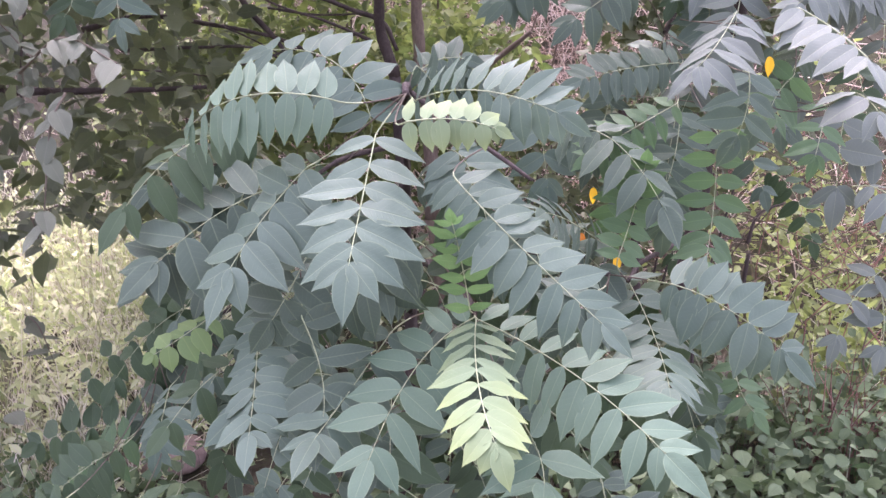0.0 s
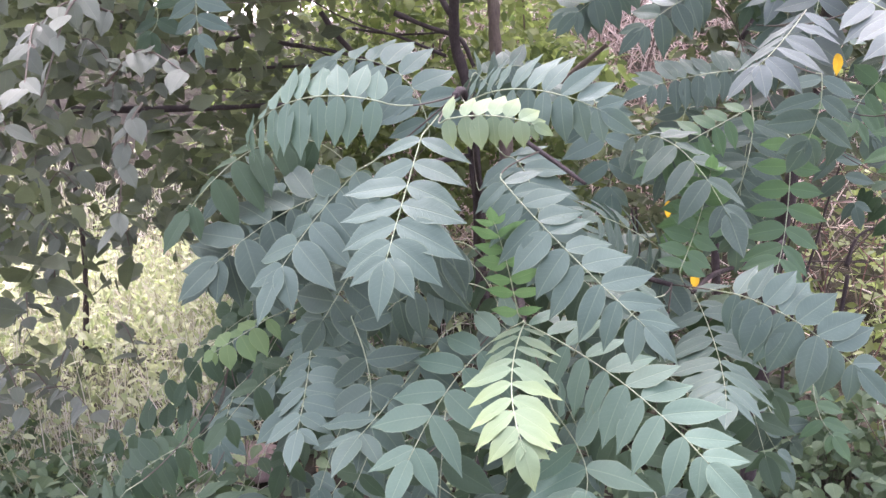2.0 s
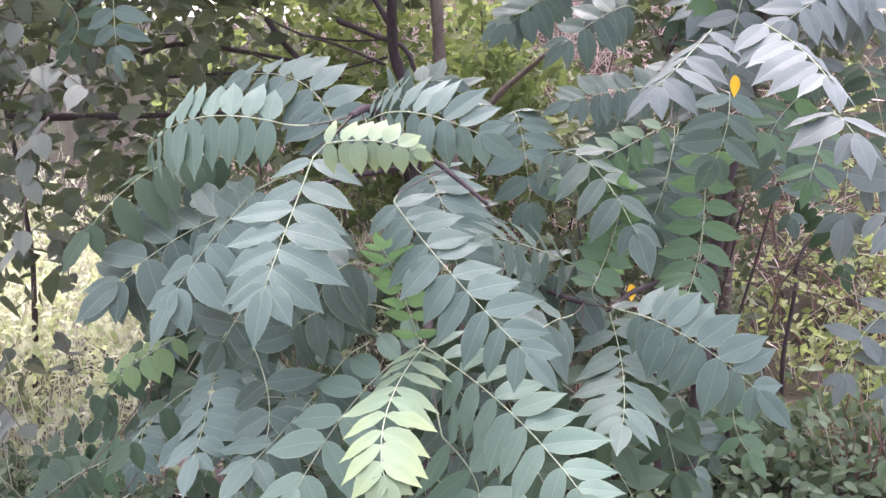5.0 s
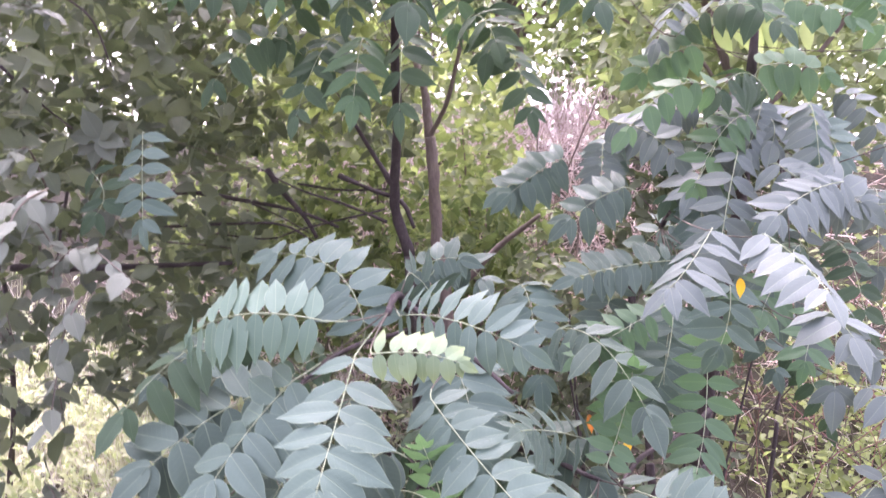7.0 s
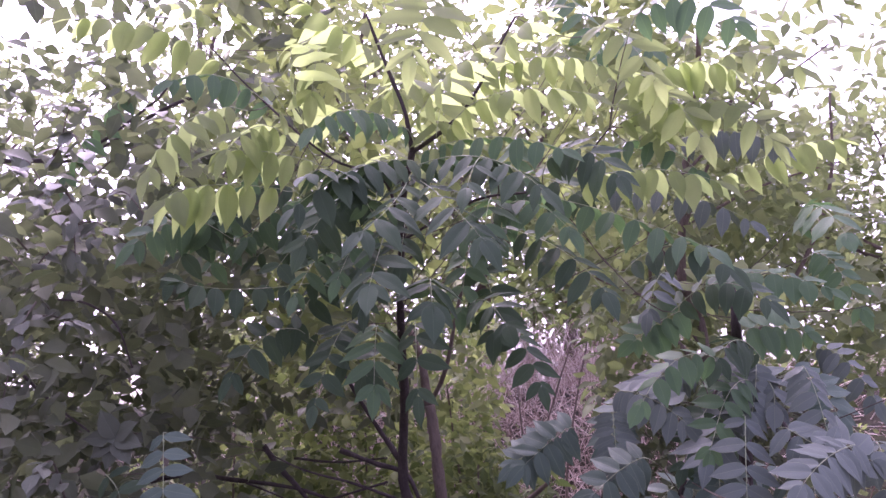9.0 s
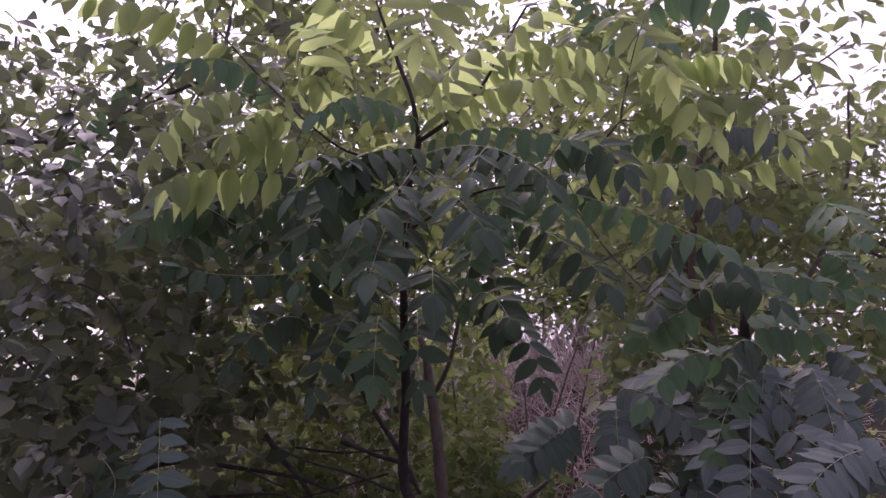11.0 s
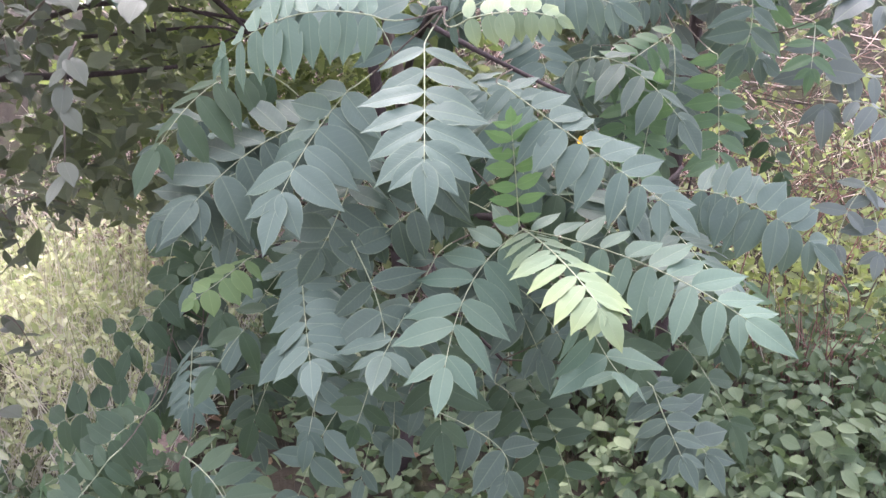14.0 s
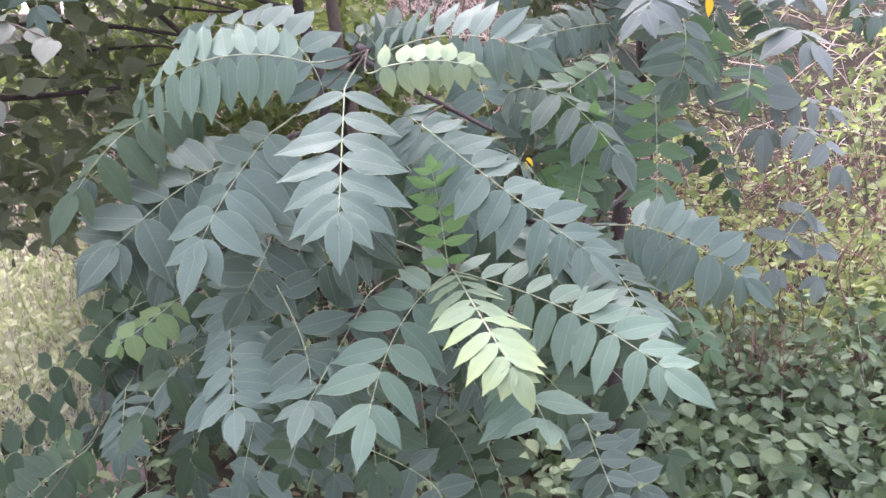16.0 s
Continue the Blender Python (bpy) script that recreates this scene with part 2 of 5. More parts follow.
def tube(points, r0, r1, sides=7, rough=0.0, seed=0):
    """A tapering round limb along the points, as a mesh with smooth faces."""
    verts, faces, count = [], [], len(points)
    turn = Vector((0.31, 0.87, 0.39))
    for k, p in enumerate(points):
        along = (points[min(k + 1, count - 1)] - points[max(k - 1, 0)]).normalized()
        a = along.cross(turn).normalized()
        b = along.cross(a)
        r = r0 + (r1 - r0) * k / max(1, count - 1)
        for s in range(sides):
            w = 2 * math.pi * s / sides
            way = a * math.cos(w) + b * math.sin(w)
            bulge = 1 + rough * noise.noise(p * 22 + way * 1.5 + Vector((seed, 0, 0)))
            verts.append(p + way * r * bulge)
    for k in range(count - 1):
        for s in range(sides):
            n = (s + 1) % sides
            faces.append((k * sides + s, k * sides + n, (k + 1) * sides + n, (k + 1) * sides + s))
    faces += [tuple(range(sides - 1, -1, -1)), tuple((count - 1) * sides + s for s in range(sides))]
    mesh = bpy.data.meshes.new("limb")
    mesh.from_pydata([tuple(v) for v in verts], [], faces)
    mesh.polygons.foreach_set("use_smooth", [True] * len(faces))
    return mesh


NODES = {}


def limb(name, tree, points, r0, r1, bark, wobble=0.006):
    line = curve_points(points, 7)
    line = [p + wobble * Vector((noise.noise(p * 5), noise.noise(p * 5 + Vector((7, 0, 0))), 0)) for p in line]
    base = tree.location
    NODES.setdefault(tree.name, []).extend(line[len(line) // 3:])
    return part(name, tube([p - base for p in line], r0, r1, 8, 0.35), bark, tree)


def blade_mesh(name, length_steps, cross_steps, width, bend, fold, twist, wavy, lean):
    """One leaf blade along +x, 1 long: rounded base, widest below the middle, drawn-out tip, folded at its midrib."""
    verts, faces, uvs, margins = [], [], [], []
    for i in range(length_steps + 1):
        u = 0.5 - 0.5 * math.cos(math.pi * i / length_steps) if i < length_steps else 1.0
        half = width * 0.5 * u ** 0.6 * (1 - u) ** 0.98 / 0.35 * (1 - 0.34 * smooth(0.66, 0.93, u))
        half = max(half, 0.010 if i < length_steps else 0.001)
        for j in range(cross_steps + 1):
            v = j / cross_steps * 2 - 1
            y = v * half
            z = fold * abs(y) - bend * u * u + wavy * math.sin(u * 13 + 2 * (v > 0)) * v * v * half * 2 + twist * v * half * (u - 0.4) - 0.5 * fold * v * v * half
            verts.append((u * (1 - 0.12 * bend * u), y + lean * u * u * (1 - u * 0.4), z))
            uvs.append((u, 0.5 + 0.5 * v * half / (width * 0.5)))
            margins.append((abs(v), u))
    row = cross_steps + 1
    for i in range(length_steps):
        for j in range(cross_steps):
            faces.append((i * row + j, (i + 1) * row + j, (i + 1) * row + j + 1, i * row + j + 1))
    mesh = bpy.data.meshes.new(name)
    mesh.from_pydata(verts, [], faces)
    mesh.polygons.foreach_set("use_smooth", [True] * len(faces))
    for name, table in (("blade", uvs), ("margin", margins)):
        layer = mesh.uv_layers.new(name=name)
        layer.data.foreach_set("uv", [c for poly in mesh.polygons for v in poly.vertices for c in table[v]])
    return mesh


def blade_set(material, count, width, seed, length_steps=11, bend=(0.06, 0.26)):
    rnd = random.Random(seed)
    out = []
    for k in range(count):
        m = blade_mesh("leaflet", length_steps, 6, width * rnd.uniform(0.9, 1.1), rnd.uniform(*bend), rnd.uniform(0.08, 0.34), rnd.uniform(-0.25, 0.25), rnd.uniform(0.01, 0.06), rnd.uniform(-0.07, 0.07))
        m.materials.append(material)
        out.append(m)
    return out


BLADES = {tone: blade_set(m, 10, 0.45, 11 + k) for k, (tone, m) in enumerate(TONES.items())}
SHRUB_BLADES = blade_set(SHRUB_LEAF, 6, 0.56, 61, 8)
dice = random.Random(5)


def axes_matrix(origin, along, normal):
    along = along.normalized()
    side = normal.cross(along).normalized()
    up = along.cross(side)
    return Matrix(((along.x, side.x, up.x, origin.x), (along.y, side.y, up.y, origin.y), (along.z, side.z, up.z, origin.z), (0, 0, 0, 1)))


def leaf(tree, base, middle, end, pairs, size, tone, facing, fold):
    """A pinnate leaf: a stalk from base through middle to end, pairs of leaflets along it and one at its end.
    facing: the way its upper side looks; fold: degrees by which both halves hang down from the stalk."""
    base, middle, end, facing = Vector(base), Vector(middle), Vector(end), Vector(facing)
    control = 2 * middle - (base + end) / 2
    first = (control - base).normalized()
    # the stalk grows from the nearest point of the wood behind it
    node_at = min(NODES[tree.name], key=lambda q: math.hypot(q.x - base.x, q.z - base.z) + 0.4 * abs(q.y - base.y) + 3 * max(0.0, base.y + 0.02 - q.y) + (0.15 if (q - base).dot(first) > 0 else 0))
    reach = (base - node_at).length
    bend = base - first * min(0.04, reach * 0.3) + Vector((0, 0.25 * reach, -0.08 * reach))
    stem = [(1 - t) ** 2 * node_at + 2 * t * (1 - t) * bend + t * t * base for t in [k / 8 for k in range(8)]]
    line = [(1 - t) ** 2 * base + 2 * t * (1 - t) * control + t * t * end for t in [k / 14 for k in range(15)]]
    stalk = part("leaf", tube([p - base for p in stem + line], 0.0014, 0.0006, 5), STALK, tree)
    stalk.data.materials.append(STALK_DARK)
    for face_of in stalk.data.polygons[:5 * int(8 * max(0.4, 1 - 0.05 / max(reach, 0.01)))]:
        face_of.material_index = 1
    stalk.location = base - tree.location
    thin = tone == "lit"
    young = tone in ("young", "young2", "fresh")
    for k in range(pairs + 1):
        t = 0.96 * (k + 0.2) / (pairs - 0.8) if k < pairs else 1.0
        t = min(1.0, t + dice.uniform(-0.015, 0.015))
        p = (1 - t) ** 2 * base + 2 * t * (1 - t) * control + t * t * end
        along = ((1 - t) * (control - base) + t * (end - control)).normalized()
        normal = (facing - along * facing.dot(along)).normalized()
        side = normal.cross(along).normalized()
        grow = 0.62 + 0.38 * math.sin(math.pi * min(1.0, 0.12 + 0.62 * t))
        if young:
            grow = 0.62 + 0.38 * math.sin(math.pi * min(1.0, 0.22 + 0.66 * t))
        for s in ((1, -1) if k < pairs else (0,)):
            hang = radians(fold + (dice.uniform(-24, 16) if thin else dice.uniform(-7, 7)))
            half = (side * s * math.cos(hang) - normal * math.sin(hang)) if s else side
            over = (normal * math.cos(hang) + side * s * math.sin(hang)) if s else normal
            spread = radians(dice.uniform(66, 96) - 34 * t ** 3 if thin else dice.uniform(80, 92) - 38 * t ** 3)
            way = along * math.cos(spread) + half * math.sin(spread) if s else along.copy()
            way = way + Vector((0, 0, -dice.uniform(0.02, 0.14))) + 0.05 * Vector((dice.uniform(-1, 1), dice.uniform(-1, 1), dice.uniform(-1, 1)))
            way.normalize()
            over = over + 0.13 * Vector((dice.uniform(-1, 1), dice.uniform(-1, 1), dice.uniform(-1, 1)))
            over = (over - way * over.dot(way)).normalized()
            length = size * grow * dice.uniform(0.9, 1.08) * (1 - 0.3 * smooth(0.8, 1.0, t) if s else 0.92) * (1.16 if thin else 1.0)
            kind = "pale_young" if tone == "young" and pairs > 7 and k < 0.5 * pairs else tone
            ob = new("leaflet", dice.choice(BLADES[kind]))
            ob.parent = stalk
            ob.matrix_basis = axes_matrix(p - base + way * 0.0004, way, over) @ Matrix.Diagonal((length, length * dice.uniform(0.9, 1.12) * (1.25 if young else 0.86 if thin else 1.0), length, 1))
    return stalk


def fill(tree, count, centre, radii, tones, size, seed):
    """More leaves of the same kind inside the crown, drooping outwards."""
    rnd = random.Random(seed)
    for k in range(count):
        out = Vector((rnd.uniform(-1, 1), rnd.uniform(-1, 0.6), rnd.uniform(-1, 1)))
        base = Vector([c + r * o for c, r, o in zip(centre, radii, out)])
        way = Vector((out.x * 0.9 + rnd.uniform(-0.5, 0.5), -0.55, rnd.uniform(-1.0, 0.15))).normalized()
        length = size * rnd.uniform(2.2, 3.0)
        middle = base + way * length * 0.5 + Vector((0, 0, 0.03))
        leaf(tree, base, middle, base + way * length - Vector((0, 0, 0.03)), rnd.randint(5, 7), size * rnd.uniform(0.85, 1.15), rnd.choice(tones), (rnd.uniform(-0.2, 0.2), -rnd.uniform(0.5, 0.9), rnd.uniform(0.3, 0.8)), rnd.uniform(10, 30))


def scatter(name, parent, material, places, ways, normals, sizes, width, label="", steps=3, fold=0.25, bend=0.15):
    """Many leaf blades joined in one mesh."""
    rows, cols = steps + 1, 3
    u = np.repeat(np.linspace(0, 1, rows), cols)
    v = np.tile(np.array([-1.0, 0.0, 1.0]), rows)
    half = np.maximum(width * 0.5 * np.sin(np.pi * u ** 0.8), 0.01)
    shape = np.stack([u, v * half, fold * np.abs(v) * half - bend * u * u], 1)
    places, ways, normals, sizes = (np.asarray(a, float) for a in (places, ways, normals, sizes))
    ways = ways / np.linalg.norm(ways, axis=1, keepdims=True)
    normals = normals - ways * (normals * ways).sum(1, keepdims=True)
    normals = normals / (np.linalg.norm(normals, axis=1, keepdims=True) + 1e-9)
    sides = np.cross(normals, ways)
    pts = places[:, None] + sizes[:, None, None] * (shape[None, :, 0:1] * ways[:, None] + shape[None, :, 1:2] * sides[:, None] + shape[None, :, 2:3] * normals[:, None])
    quads = np.array([(i * cols + j, (i + 1) * cols + j, (i + 1) * cols + j + 1, i * cols + j + 1) for i in range(steps) for j in range(cols - 1)])
    count, per = len(places), rows * cols
    faces = (quads[None] + (np.arange(count) * per)[:, None, None]).reshape(-1, 4)
    mesh = bpy.data.meshes.new(name)
    mesh.vertices.add(count * per)
    mesh.vertices.foreach_set("co", pts.ravel())
    mesh.loops.add(faces.size)
    mesh.loops.foreach_set("vertex_index", faces.ravel())
    mesh.polygons.add(len(faces))
    mesh.polygons.foreach_set("loop_start", np.arange(0, faces.size, 4))
    mesh.update(calc_edges=True)
    mesh.polygons.foreach_set("use_smooth", np.ones(len(faces), bool))
    layer = mesh.uv_layers.new(name="blade")
    flat = np.stack([u, 0.5 + 0.5 * v * half / (width * 0.5)], 1)
    layer.data.foreach_set("uv", flat[faces.ravel() % per].ravel())
    mesh.materials.append(material)
    ob = new(name, mesh)
    if parent:
        ob.parent = parent
        ob.location = -Vector(parent.location)
    return tagged(ob, label, kind="stuff")


def blades(name, parent, material, roots, tips, widths, label=""):
    """Many thin stems or grass blades: narrow bent three-sided strips joined in one mesh."""
    roots, tips, widths = (np.asarray(a, float) for a in (roots, tips, widths))
    count = len(roots)
    way = tips - roots
    sag = np.zeros_like(way)
    sag[:, :2] = way[:, :2]
    a = np.cross(way, np.random.default_rng(count).normal(size=way.shape))
    a /= np.linalg.norm(a, axis=1, keepdims=True) + 1e-9
    b = np.cross(way, a)
    b /= np.linalg.norm(b, axis=1, keepdims=True) + 1e-9
    rings = []
    for t, w in ((0, 1.0), (0.4, 0.8), (0.75, 0.55), (1.0, 0.12)):
        c = roots + way * t - 0.22 * sag * t * (1 - t) * 2
        for k in range(3):
            g = 2 * math.pi * k / 3
            rings.append(c + (a * math.cos(g) + b * math.sin(g)) * (widths * w)[:, None])
    pts = np.stack(rings, 1)
    quads = np.array([(i * 3 + j, i * 3 + (j + 1) % 3, (i + 1) * 3 + (j + 1) % 3, (i + 1) * 3 + j) for i in range(3) for j in range(3)])
    faces = (quads[None] + (np.arange(count) * 12)[:, None, None]).reshape(-1, 4)
    mesh = bpy.data.meshes.new(name)
    mesh.vertices.add(count * 12)
    mesh.vertices.foreach_set("co", pts.ravel())
    mesh.loops.add(faces.size)
    mesh.loops.foreach_set("vertex_index", faces.ravel())
    mesh.polygons.add(len(faces))
    mesh.polygons.foreach_set("loop_start", np.arange(0, faces.size, 4))
    mesh.update(calc_edges=True)
    mesh.polygons.foreach_set("use_smooth", np.ones(len(faces), bool))
    mesh.materials.append(material)
    ob = new(name, mesh)
    if parent:
        ob.parent = parent
        ob.location = -Vector(parent.location)
    return tagged(ob, label, kind="stuff")


# ---- the ground ----
def build_ground():
    line = [math.sinh(k / 60 * 6.2) / math.sinh(6.2) * 400 for k in range(-60, 61)]
    line = sorted(set([round(x, 3) for x in line if abs(x) > 9] + [k * 0.15 for k in range(-60, 61)]))
    n = len(line)
    verts = [(x, y, ground_height(x, y)) for y in line for x in line]
    faces = [(j * n + i, j * n + i + 1, (j + 1) * n + i + 1, (j + 1) * n + i) for j in range(n - 1) for i in range(n - 1)]
    mesh = bpy.data.meshes.new("ground")
    mesh.from_pydata(verts, [], faces)
    mesh.polygons.foreach_set("use_smooth", [True] * len(faces))
    mesh.materials.append(SOIL)
    tagged(new("ground", mesh), "dark damp soil with leaf litter rising to a bank", "ground", kind="structure")


build_ground()


# ---- the compound-leaved sapling whose foliage fills the view ----
def build_sapling():
    tree = thing("sapling", (-0.30, 2.22, ground_height(-0.30, 2.22)), "young tree with large drooping pinnate blue-green leaves", "tree")
    z0 = tree.location.z
    limb("trunk", tree, [(-0.30, 2.22, z0 - 0.05), (-0.28, 2.24, 0.5), (-0.30, 2.25, 1.0), (-0.329, 2.250, 1.430)], 0.024, 0.016, BARK)
    # shoots that reach forward and carry the leaves
    limb("branch", tree, [(-0.28, 2.22, 0.75), (-0.20, 1.85, 1.0), (-0.06, 1.40, 1.10), (0.004, 1.13, 1.135)], 0.011, 0.005, BARK)
    limb("branch", tree, [(-0.29, 2.22, 0.95), (-0.22, 1.80, 1.30), (-0.14, 1.35, 1.45), (-0.10, 1.12, 1.46)], 0.011, 0.005, BARK)
    limb("branch", tree, [(-0.20, 1.85, 1.0), (0.05, 1.55, 1.12), (0.22, 1.36, 1.14)], 0.008, 0.004, BARK)
    limb("branch", tree, [(-0.22, 1.80, 1.30), (-0.30, 1.55, 1.30), (-0.33, 1.30, 1.27)], 0.007, 0.003, BARK)
    limb("branch", tree, [(-0.20, 1.85, 1.0), (-0.12, 1.62, 0.86), (-0.02, 1.38, 0.82)], 0.007, 0.003, BARK)
    limb("branch", tree, [(-0.14, 1.35, 1.45), (0.02, 1.25, 1.36), (0.08, 1.20, 1.33)], 0.005, 0.003, BARK)
    limb("branch", tree, [(-0.42, 1.75, 1.05), (-0.62, 1.62, 0.92), (-0.72, 1.52, 0.86)], 0.006, 0.003, BARK)
    limb("branch", tree, [(-0.26, 2.1, 0.86), (-0.42, 1.75, 1.05), (-0.45, 1.42, 1.10)], 0.008, 0.004, BARK)
    limb("trunk", tree, [(-0.329, 2.250, 1.430), (-0.365, 2.200, 1.580), (-0.340, 2.100, 1.802), (-0.322, 2.000, 1.984), (-0.311, 1.950, 2.100)], 0.016, 0.01, BARK)
    limb("trunk", tree, [(-0.311, 1.950, 2.100), (-0.285, 1.880, 2.201), (-0.266, 1.800, 2.283), (-0.222, 1.720, 2.384)], 0.01, 0.008, BARK)
    limb("branch", tree, [(-0.222, 1.720, 2.384), (-0.240, 1.720, 2.492), (-0.278, 1.720, 2.612), (-0.323, 1.700, 2.748)], 0.007, 0.003, BARK)
    limb("branch", tree, [(-0.222, 1.720, 2.384), (-0.145, 1.740, 2.443), (-0.075, 1.750, 2.520), (0.048, 1.750, 2.723)], 0.006, 0.003, BARK)
    limb("branch", tree, [(-0.285, 1.880, 2.201), (-0.300, 1.750, 2.328), (-0.419, 1.720, 2.383), (-0.564, 1.720, 2.517), (-0.741, 1.720, 2.713)], 0.004, 0.002, BARK)
    limb("branch", tree, [(-0.285, 1.880, 2.201), (-0.087, 1.800, 2.273), (0.118, 1.800, 2.296), (0.258, 1.800, 2.428)], 0.004, 0.002, BARK)
    limb("branch", tree, [(-0.368, 2.200, 1.625), (-0.426, 2.200, 1.711), (-0.470, 2.180, 1.789), (-0.510, 2.150, 1.874)], 0.008, 0.005, BARK)
    limb("branch", tree, [(-0.392, 2.220, 1.527), (-0.518, 2.200, 1.577), (-0.646, 2.180, 1.617), (-0.769, 2.160, 1.680)], 0.005, 0.002, BARK)
    leaf(tree, (-0.130, 1.050, 1.410), (-0.129, 0.950, 1.329), (-0.129, 0.885, 1.272), 7, 0.092, "dark", (0, -0.88, 0.48), 6)
    leaf(tree, (0.009, 1.085, 1.138), (0.032, 0.851, 1.153), (0.062, 0.746, 1.124), 10, 0.064, "young", (0, -0.45, 0.9), 14)
    leaf(tree, (0.011, 1.096, 1.138), (0.146, 0.964, 1.120), (0.253, 0.855, 1.073), 10, 0.082, "mid", (0.15, -0.88, 0.5), 12)
    leaf(tree, (0.001, 1.108, 1.134), (-0.074, 1.061, 1.072), (-0.115, 0.924, 0.994), 7, 0.099, "mid", (0, -0.8, 0.6), 10)
    leaf(tree, (-0.245, 1.110, 1.352), (-0.300, 1.080, 1.285), (-0.340, 1.030, 1.212), 6, 0.114, "dark", (-0.3, -0.75, 0.55), 10)
    leaf(tree, (-0.344, 1.149, 1.095), (-0.332, 1.092, 1.024), (-0.310, 0.999, 0.973), 9, 0.076, "dark", (-0.1, -0.9, 0.4), 10)
    leaf(tree, (-0.200, 1.085, 1.452), (-0.317, 1.073, 1.455), (-0.434, 1.141, 1.403), 9, 0.084, "mid", (0, -0.87, 0.49), 10)
    leaf(tree, (-0.096, 1.174, 1.447), (0.008, 1.026, 1.473), (0.112, 0.980, 1.450), 10, 0.066, "dark", (0.1, -0.97, 0.25), 8)
    leaf(tree, (-0.196, 1.317, 1.404), (-0.270, 1.360, 1.495), (-0.411, 1.420, 1.510), 8, 0.105, "dark", (0.0, -0.8, 0.65), 8)
    leaf(tree, (-0.022, 1.062, 1.351), (0.066, 0.993, 1.283), (0.177, 0.935, 1.200), 10, 0.078, "dark", (0.2, -0.85, 0.5), 10)
    leaf(tree, (0.257, 1.425, 1.116), (0.287, 1.258, 1.074), (0.292, 1.091, 1.052), 10, 0.086, "dark", (0, -0.85, 0.5), 8)
    leaf(tree, (0.305, 1.246, 1.163), (0.386, 1.215, 1.139), (0.479, 1.199, 1.076), 8, 0.09, "dark", (0.05, -0.9, 0.42), 12)
    leaf(tree, (-0.608, 1.350, 0.870), (-0.590, 1.278, 0.842), (-0.586, 1.239, 0.800), 6, 0.070, "dark", (-0.1, -0.8, 0.5), 12)
    leaf(tree, (-0.129, 1.151, 1.089), (-0.176, 1.060, 1.024), (-0.201, 0.964, 0.996), 6, 0.092, "dark", (-0.1, -0.8, 0.55), 12)
    leaf(tree, (0.068, 0.968, 1.066), (0.105, 1.009, 0.985), (0.117, 0.930, 0.975), 4, 0.098, "mid", (0.15, -0.7, 0.7), 12)
    leaf(tree, (-0.002, 1.103, 1.151), (-0.010, 1.049, 1.237), (-0.018, 0.993, 1.306), 7, 0.046, "fresh", (0, -1, 0.25), 4)
    leaf(tree, (-0.071, 0.950, 1.438), (-0.012, 0.940, 1.444), (0.038, 0.943, 1.434), 7, 0.042, "young", (0, -0.88, 0.5), 10)
    leaf(tree, (-0.436, 1.177, 1.087), (-0.465, 1.127, 1.068), (-0.508, 1.113, 1.040), 5, 0.052, "young2", (-0.1, -0.85, 0.5), 24)
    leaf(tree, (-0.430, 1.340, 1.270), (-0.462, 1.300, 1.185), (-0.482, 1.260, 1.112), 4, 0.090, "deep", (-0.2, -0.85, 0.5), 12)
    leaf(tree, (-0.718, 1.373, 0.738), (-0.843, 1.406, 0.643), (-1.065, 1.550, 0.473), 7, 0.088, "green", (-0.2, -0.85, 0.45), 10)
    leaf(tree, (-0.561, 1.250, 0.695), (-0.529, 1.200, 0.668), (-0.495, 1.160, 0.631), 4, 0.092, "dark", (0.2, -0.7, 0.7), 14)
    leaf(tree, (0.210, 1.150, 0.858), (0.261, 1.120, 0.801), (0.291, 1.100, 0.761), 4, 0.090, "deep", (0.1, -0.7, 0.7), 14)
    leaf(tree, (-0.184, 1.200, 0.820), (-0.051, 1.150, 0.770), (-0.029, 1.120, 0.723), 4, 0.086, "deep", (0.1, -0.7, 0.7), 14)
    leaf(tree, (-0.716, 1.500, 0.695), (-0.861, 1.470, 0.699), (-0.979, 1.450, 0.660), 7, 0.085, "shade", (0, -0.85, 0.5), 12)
    # upper crown: "lit" leaves carry the backlight in their colour
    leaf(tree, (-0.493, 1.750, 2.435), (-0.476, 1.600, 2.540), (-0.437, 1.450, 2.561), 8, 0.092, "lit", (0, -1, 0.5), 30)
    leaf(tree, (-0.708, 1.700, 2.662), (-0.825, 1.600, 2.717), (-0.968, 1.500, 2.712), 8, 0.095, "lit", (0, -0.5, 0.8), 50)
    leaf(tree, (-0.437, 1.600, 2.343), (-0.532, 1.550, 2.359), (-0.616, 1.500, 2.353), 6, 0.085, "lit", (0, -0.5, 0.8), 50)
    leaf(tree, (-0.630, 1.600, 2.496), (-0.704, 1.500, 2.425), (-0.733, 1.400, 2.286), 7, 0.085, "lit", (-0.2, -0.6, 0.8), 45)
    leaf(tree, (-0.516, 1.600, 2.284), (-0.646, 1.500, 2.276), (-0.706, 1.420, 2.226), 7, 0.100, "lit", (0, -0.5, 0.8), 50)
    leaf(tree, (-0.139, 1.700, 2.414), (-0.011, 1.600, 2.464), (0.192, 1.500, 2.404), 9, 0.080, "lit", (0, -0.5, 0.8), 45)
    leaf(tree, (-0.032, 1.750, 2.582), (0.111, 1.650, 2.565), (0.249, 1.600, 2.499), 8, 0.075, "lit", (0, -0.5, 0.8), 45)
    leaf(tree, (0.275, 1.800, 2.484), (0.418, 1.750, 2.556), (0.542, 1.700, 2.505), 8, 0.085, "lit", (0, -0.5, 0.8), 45)
